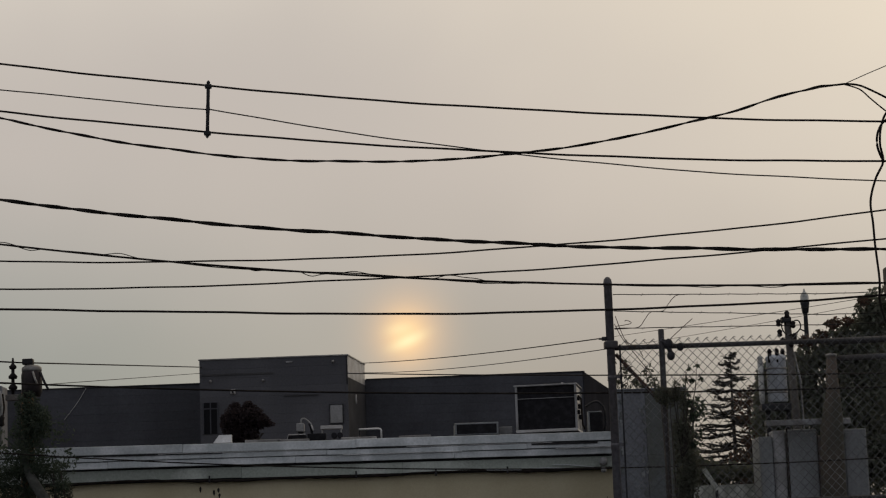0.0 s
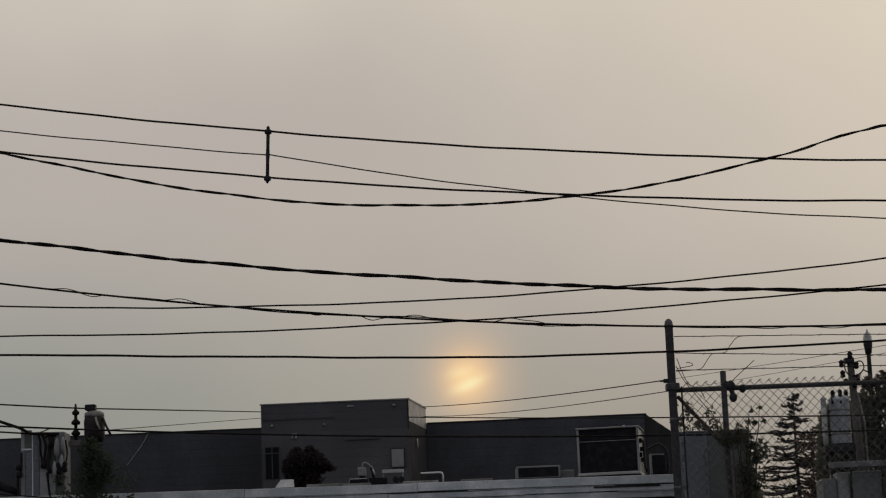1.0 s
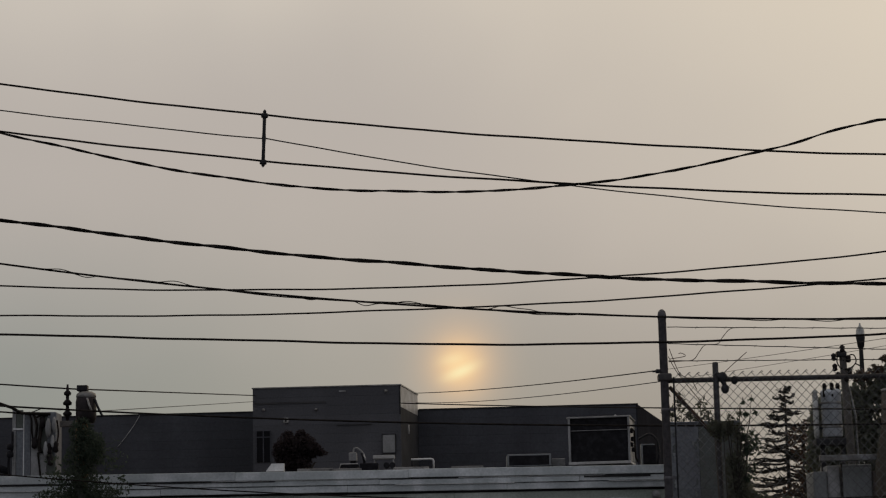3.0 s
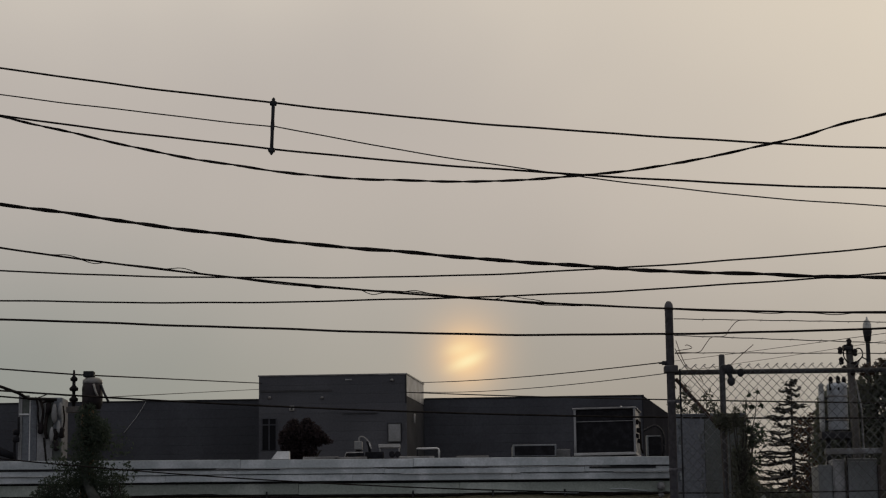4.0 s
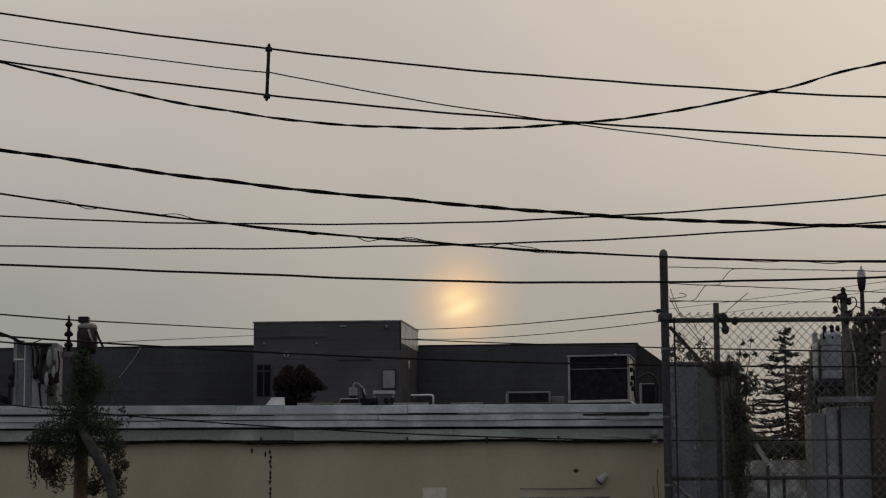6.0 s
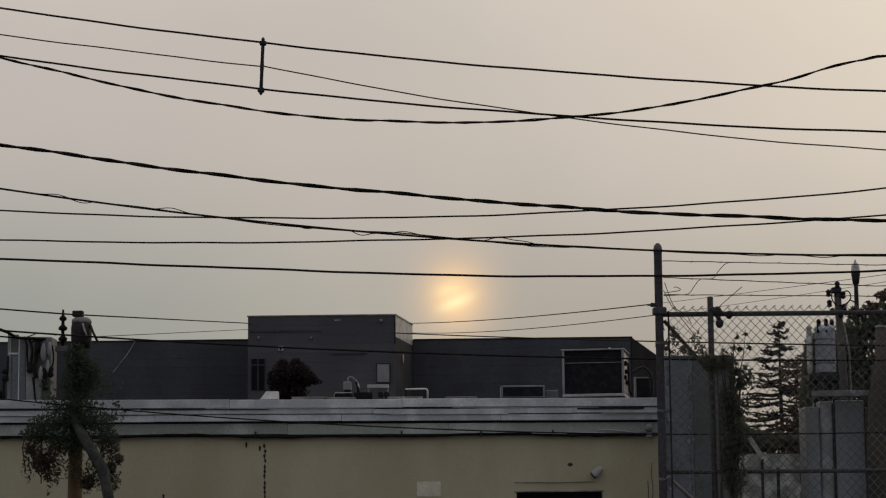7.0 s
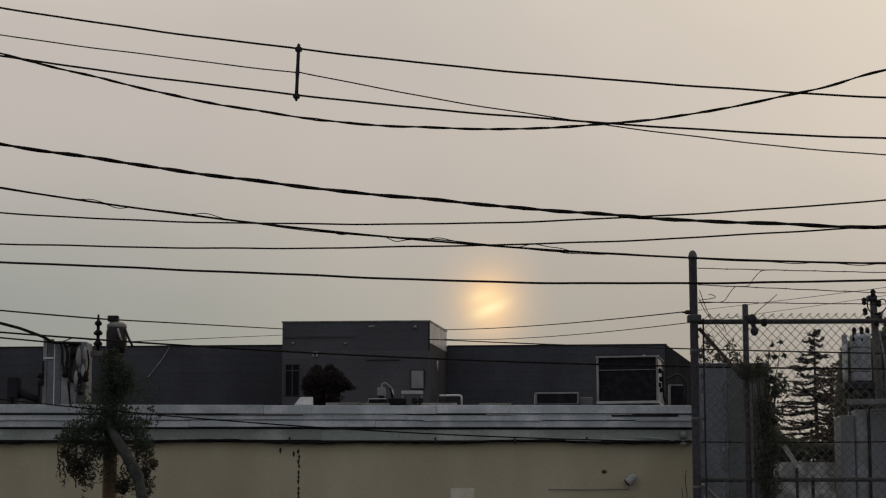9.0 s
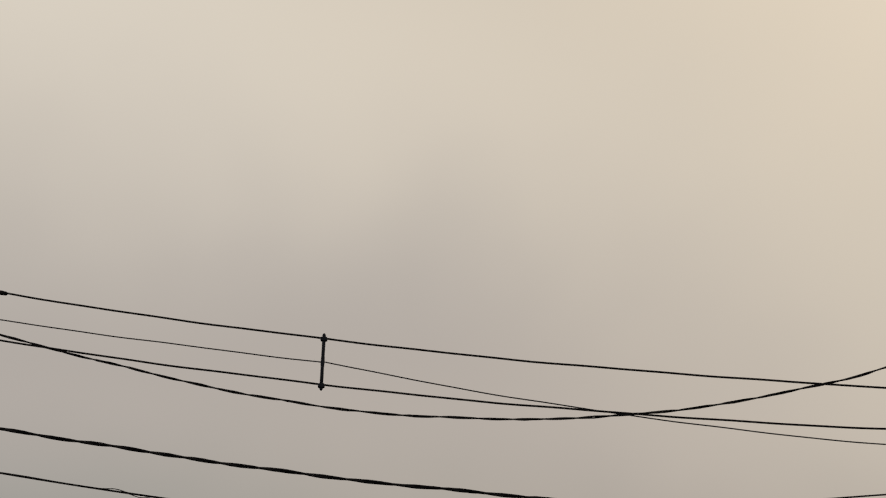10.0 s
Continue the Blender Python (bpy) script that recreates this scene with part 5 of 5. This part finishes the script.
build_bush("hedge_tree_shoots", "reddish shoots along the top of the leafy tree", "tree",
           [(6.8, 34.3, 4.98, 0.16, 0.2, 0.1), (7.05, 34.3, 5.08, 0.14, 0.2, 0.1), (7.27, 34.3, 5.26, 0.13, 0.2, 0.1), (7.5, 34.3, 5.3, 0.12, 0.2, 0.08), (7.8, 34.3, 5.62, 0.12, 0.2, 0.1)], 420, 0.05, M_MIXLEAF, 87, (7.1, 34.4, 4.0), 0.02)
build_bush("hedge_tree", "dense dark leafy tree behind the equipment", "tree",
           [(6.22, 34.5, 4.35, 0.28, 0.4, 0.35), (6.15, 34.5, 3.9, 0.25, 0.4, 0.4), (6.25, 34.5, 4.2, 0.35, 0.4, 0.4), (6.6, 34.5, 4.4, 0.4, 0.4, 0.45), (6.95, 34.5, 4.66, 0.36, 0.4, 0.36), (7.3, 34.5, 4.86, 0.36, 0.4, 0.38), (7.6, 34.5, 4.92, 0.3, 0.4, 0.4), (7.9, 34.5, 5.25, 0.3, 0.4, 0.42), (8.15, 34.5, 5.45, 0.4, 0.4, 0.45), (7.8, 34.5, 4.7, 0.5, 0.4, 0.5), (6.3, 34.5, 3.6, 0.5, 0.4, 0.5), (6.9, 34.5, 3.8, 0.6, 0.4, 0.6),
            (7.6, 34.5, 4.0, 0.6, 0.4, 0.7), (6.4, 34.5, 2.9, 0.6, 0.4, 0.6), (7.2, 34.5, 3.0, 0.7, 0.4, 0.7), (7.9, 34.5, 3.1, 0.6, 0.4, 0.7), (6.9, 34.5, 2.2, 0.9, 0.4, 0.6)], 24000, 0.055, M_LEAF, 83, (7.0, 34.6, 0), 0.09)


def build_pole_transformer():
    t = thing("pole_transformer", "pale blue-grey can transformer with bushings", "transformer", at=pose(5.58, 30.5, 0))
    part("tank", lathe(B(), [(0.13, 3.72), (0.147, 3.74), (0.147, 4.34), (0.155, 4.35), (0.155, 4.39), (0.12, 4.42), (0.02, 4.43)], (0, 0, 0), 24), M_TANK, t)
    part("arrester", lathe(B(), [(0.02, 3.70), (0.04, 3.74), (0.043, 4.30), (0.036, 4.36), (0.05, 4.38), (0.02, 4.42)], (-0.235, -0.02, 0), 14), M_LAMPGLASS, t, "milky tube beside the tank")
    for z in (3.84, 4.18):
        part("strut", box(B(), -0.2, -0.14, -0.03, 0.0, z, z + 0.03), M_DARKMETAL, t)
    for x, y in ((-0.10, -0.08), (0.0, -0.12), (0.10, -0.04)):
        part("bushing", lathe(B(), [(0.03, 4.30), (0.03, 4.46), (0.042, 4.47), (0.026, 4.48), (0.03, 4.49), (0.01, 4.51)], (x, y, 0), 10), M_PORCELAIN, t)
    for z in (3.85, 4.2):
        part("band", lathe(B(), [(0.148, z), (0.152, z + 0.004), (0.152, z + 0.03), (0.148, z + 0.034)], (0, 0, 0), 24), M_GALV, t)
    part("stand", box(B(), -0.27, 0.17, -0.15, 0.15, 3.60, 3.70, 0.01), M_DARKMETAL, t)
    for x in (-0.16, 0.14):
        part("leg", box(B(), x - 0.03, x + 0.03, -0.03, 0.03, 0, 3.6), M_DARKMETAL, t)


def build_hardware_pole():
    t = thing("hardware_pole", "weathered pole crowned with clamps and curled wire", "pole", at=Matrix.Translation((5.88, 30.95, -0.05)) @ Matrix.Scale(1.0317, 4))
    part("pole", tube(B(), [(0.08, 0, 0), (0.055, 0, 3.0), (-0.01, 0, 4.86)], [0.08, 0.066, 0.05], 12), M_DARKPOLE, t)
    part("cap", box(B(), -0.10, 0.04, -0.07, 0.07, 4.84, 4.92, 0.015), M_DARKMETAL, t)
    for x, z in ((-0.15, 4.83), (-0.02, 4.95), (0.06, 4.8), (-0.14, 4.68), (0.07, 4.62), (-0.10, 4.56), (0.02, 4.52)):
        bm = lathe(B(), [(0.015, -0.05), (0.04, -0.03), (0.03, 0), (0.042, 0.03), (0.012, 0.06)], (x, -0.06, z), 10)
        part("insulator", bm, M_PORCELAIN, t)
    for s in (1, -0.6):
        bm = tube(B(), smooth([(0.0, -0.05, 4.65), (0.10 * s, -0.05, 4.68), (0.17 * s, -0.05, 4.76), (0.15 * s, -0.05, 4.85), (0.09 * s, -0.05, 4.86), (0.07 * s, -0.05, 4.80)]), 0.009, 6)
        part("curled_wire", bm, M_RUBBER, t)
    part("conduit", tube(B(), [(0.17, -0.05, 0), (0.12, -0.05, 4.0), (0.05, -0.05, 4.4)], 0.015, 8), M_GALV, t)


def build_mast_lamp():
    t = thing("mast_lamp", "slender mast with a dark collar and milky globe", "lamp", at=Matrix.Translation((6.996, 35.2, -0.16)) @ Matrix.Scale(1.1, 4))
    part("mast", lathe(B(), [(0.045, 0), (0.04, 4.4), (0.032, 5.2), (0.03, 5.3)], (0, 0, 0), 12), M_DARKMETAL, t)
    part("collar", lathe(B(), [(0.03, 5.19), (0.05, 5.2), (0.062, 5.30), (0.07, 5.34), (0.07, 5.37)], (0, 0, 0), 14), M_DARKMETAL, t)
    part("globe", lathe(B(), [(0.06, 5.371), (0.068, 5.40), (0.066, 5.46), (0.045, 5.51), (0.02, 5.53), (0.012, 5.57), (0.003, 5.58)], (0, 0, 0), 16), M_LAMPGLASS, t)
    part("bracket", tube(B(), [(0, 0, 4.9), (-0.1, 0, 4.95), (-0.16, 0, 4.88)], 0.012, 6), M_DARKMETAL, t)


def build_cabinets():
    beam = thing("steel_frame", "rusty steel portal over the grey cabinets", "frame", at=pose(0, 30.0, 0))
    part("beam", box(B(), 5.28, 6.5, -0.06, 0.06, 3.345, 3.43, 0.008), M_GALV, beam, "grey steel beam")
    part("post", tube(B(), [(6.15, -0.24, 0), (6.17, -0.24, 2.5), (6.19, -0.24, 3.25), (6.22, -0.22, 3.45), (6.235, -0.2, 3.66), (6.25, -0.18, 3.76), (6.26, -0.18, 4.31)], [0.185, 0.178, 0.165, 0.145, 0.12, 0.1, 0.074], 16), M_MOSSPOST, beam, "thick mossy upright that narrows upwards")
    part("post_cap", lathe(B(), [(0.08, 4.31), (0.085, 4.32), (0.08, 4.345), (0.03, 4.355)], (6.26, -0.18, 0), 14), M_CAPPING, beam)
    part("bracket", box(B(), 6.34, 6.48, -0.2, -0.12, 3.33, 3.42, 0.015), M_FRAME, beam)
    part("pipe", tube(B(), [(6.2, -0.1, 4.535), (8.4, -0.1, 4.56)], 0.05, 10), M_RAIL, beam)
    part("pipe", tube(B(), [(6.34, -0.1, 4.285), (8.4, -0.1, 4.32)], 0.045, 10), M_RAIL, beam)
    part("post", box(B(), 8.3, 8.45, -0.16, 0.0, 0, 4.62, 0.01), M_DARKMETAL, beam)
    for x0, x1, top, skin, label in ((5.20, 5.40, 3.21, M_CABINET, "narrow blue-grey steel electrical cabinet"), (5.408, 5.585, 3.29, M_FRAME, "narrow pale scuffed electrical cabinet"),
                                     (5.605, 6.05, 3.30, M_CABINET, "plain grey steel electrical cabinet"), (6.058, 6.42, 3.2, M_RUSTPANEL, "rust-stained brown electrical cabinet"),
                                     (6.43, 6.77, 3.28, M_CABINET, "plain grey steel electrical cabinet")):
        c = thing("electrical_cabinet", label, "cabinet", "electrical cabinets", at=pose(0, 30.15, 0))
        part("body", box(B(), x0, x1, 0, 0.6, 0.05, top, 0.015), skin, c)
        part("door", box(B(), x0 + 0.02, x1 - 0.02, -0.022, -0.002, 0.2, top - 0.05, 0.006), skin, c)
        part("plinth", box(B(), x0 + 0.02, x1 - 0.02, 0.02, 0.58, 0, 0.05), M_CONCRETE, c)
        part("handle", box(B(), x1 - 0.06, x1 - 0.04, -0.05, -0.022, 1.6, 1.75, 0.005), M_DARKMETAL, c)
    solid("cabinet_cable", tube(B(), [(5.595, 30.05, 0), (5.595, 30.05, 3.36)], 0.012, 6), M_RUBBER, "black cable running up between the cabinets", "cable")


def build_low_wall():
    t = thing("concrete_wall", "low wall of pale mottled concrete blocks", "wall", at=pose(0, 30.9, 0))
    z, row = 0.0, 0
    while z < 2.5:
        x = 4.22 - (0.2 if row % 2 else 0.0)
        while x < 5.15:
            part("block", box(B(), x + 0.002, x + 0.397, 0, 0.19, z + 0.002, z + 0.195, 0.003), M_CONCRETE, t)
            x += 0.4
        z += 0.197
        row += 1
    p = thing("stub_post", "short steel post with a pale bent arm", "post", at=pose(4.62, 30.6, 0))
    part("post", box(B(), -0.02, 0.02, -0.02, 0.02, 0, 2.56, 0.004), M_DARKMETAL, p)
    arm = part("arm", box(B(), -0.035, 0.035, -0.012, 0.012, -0.02, 0.34, 0.006), M_CONCRETE, p, "pale bent arm")
    arm.matrix_basis = pose(0.0, -0.035, 2.5, 0, -32, 0)
    q = thing("square_post", "plain dark steel post before the concrete wall", "post", at=pose(4.85, 30.6, 0))
    part("post", box(B(), -0.022, 0.022, -0.022, 0.022, 0, 2.35, 0.004), M_DARKMETAL, q)


build_pole_transformer()
build_hardware_pole()
build_mast_lamp()
build_cabinets()
build_low_wall()
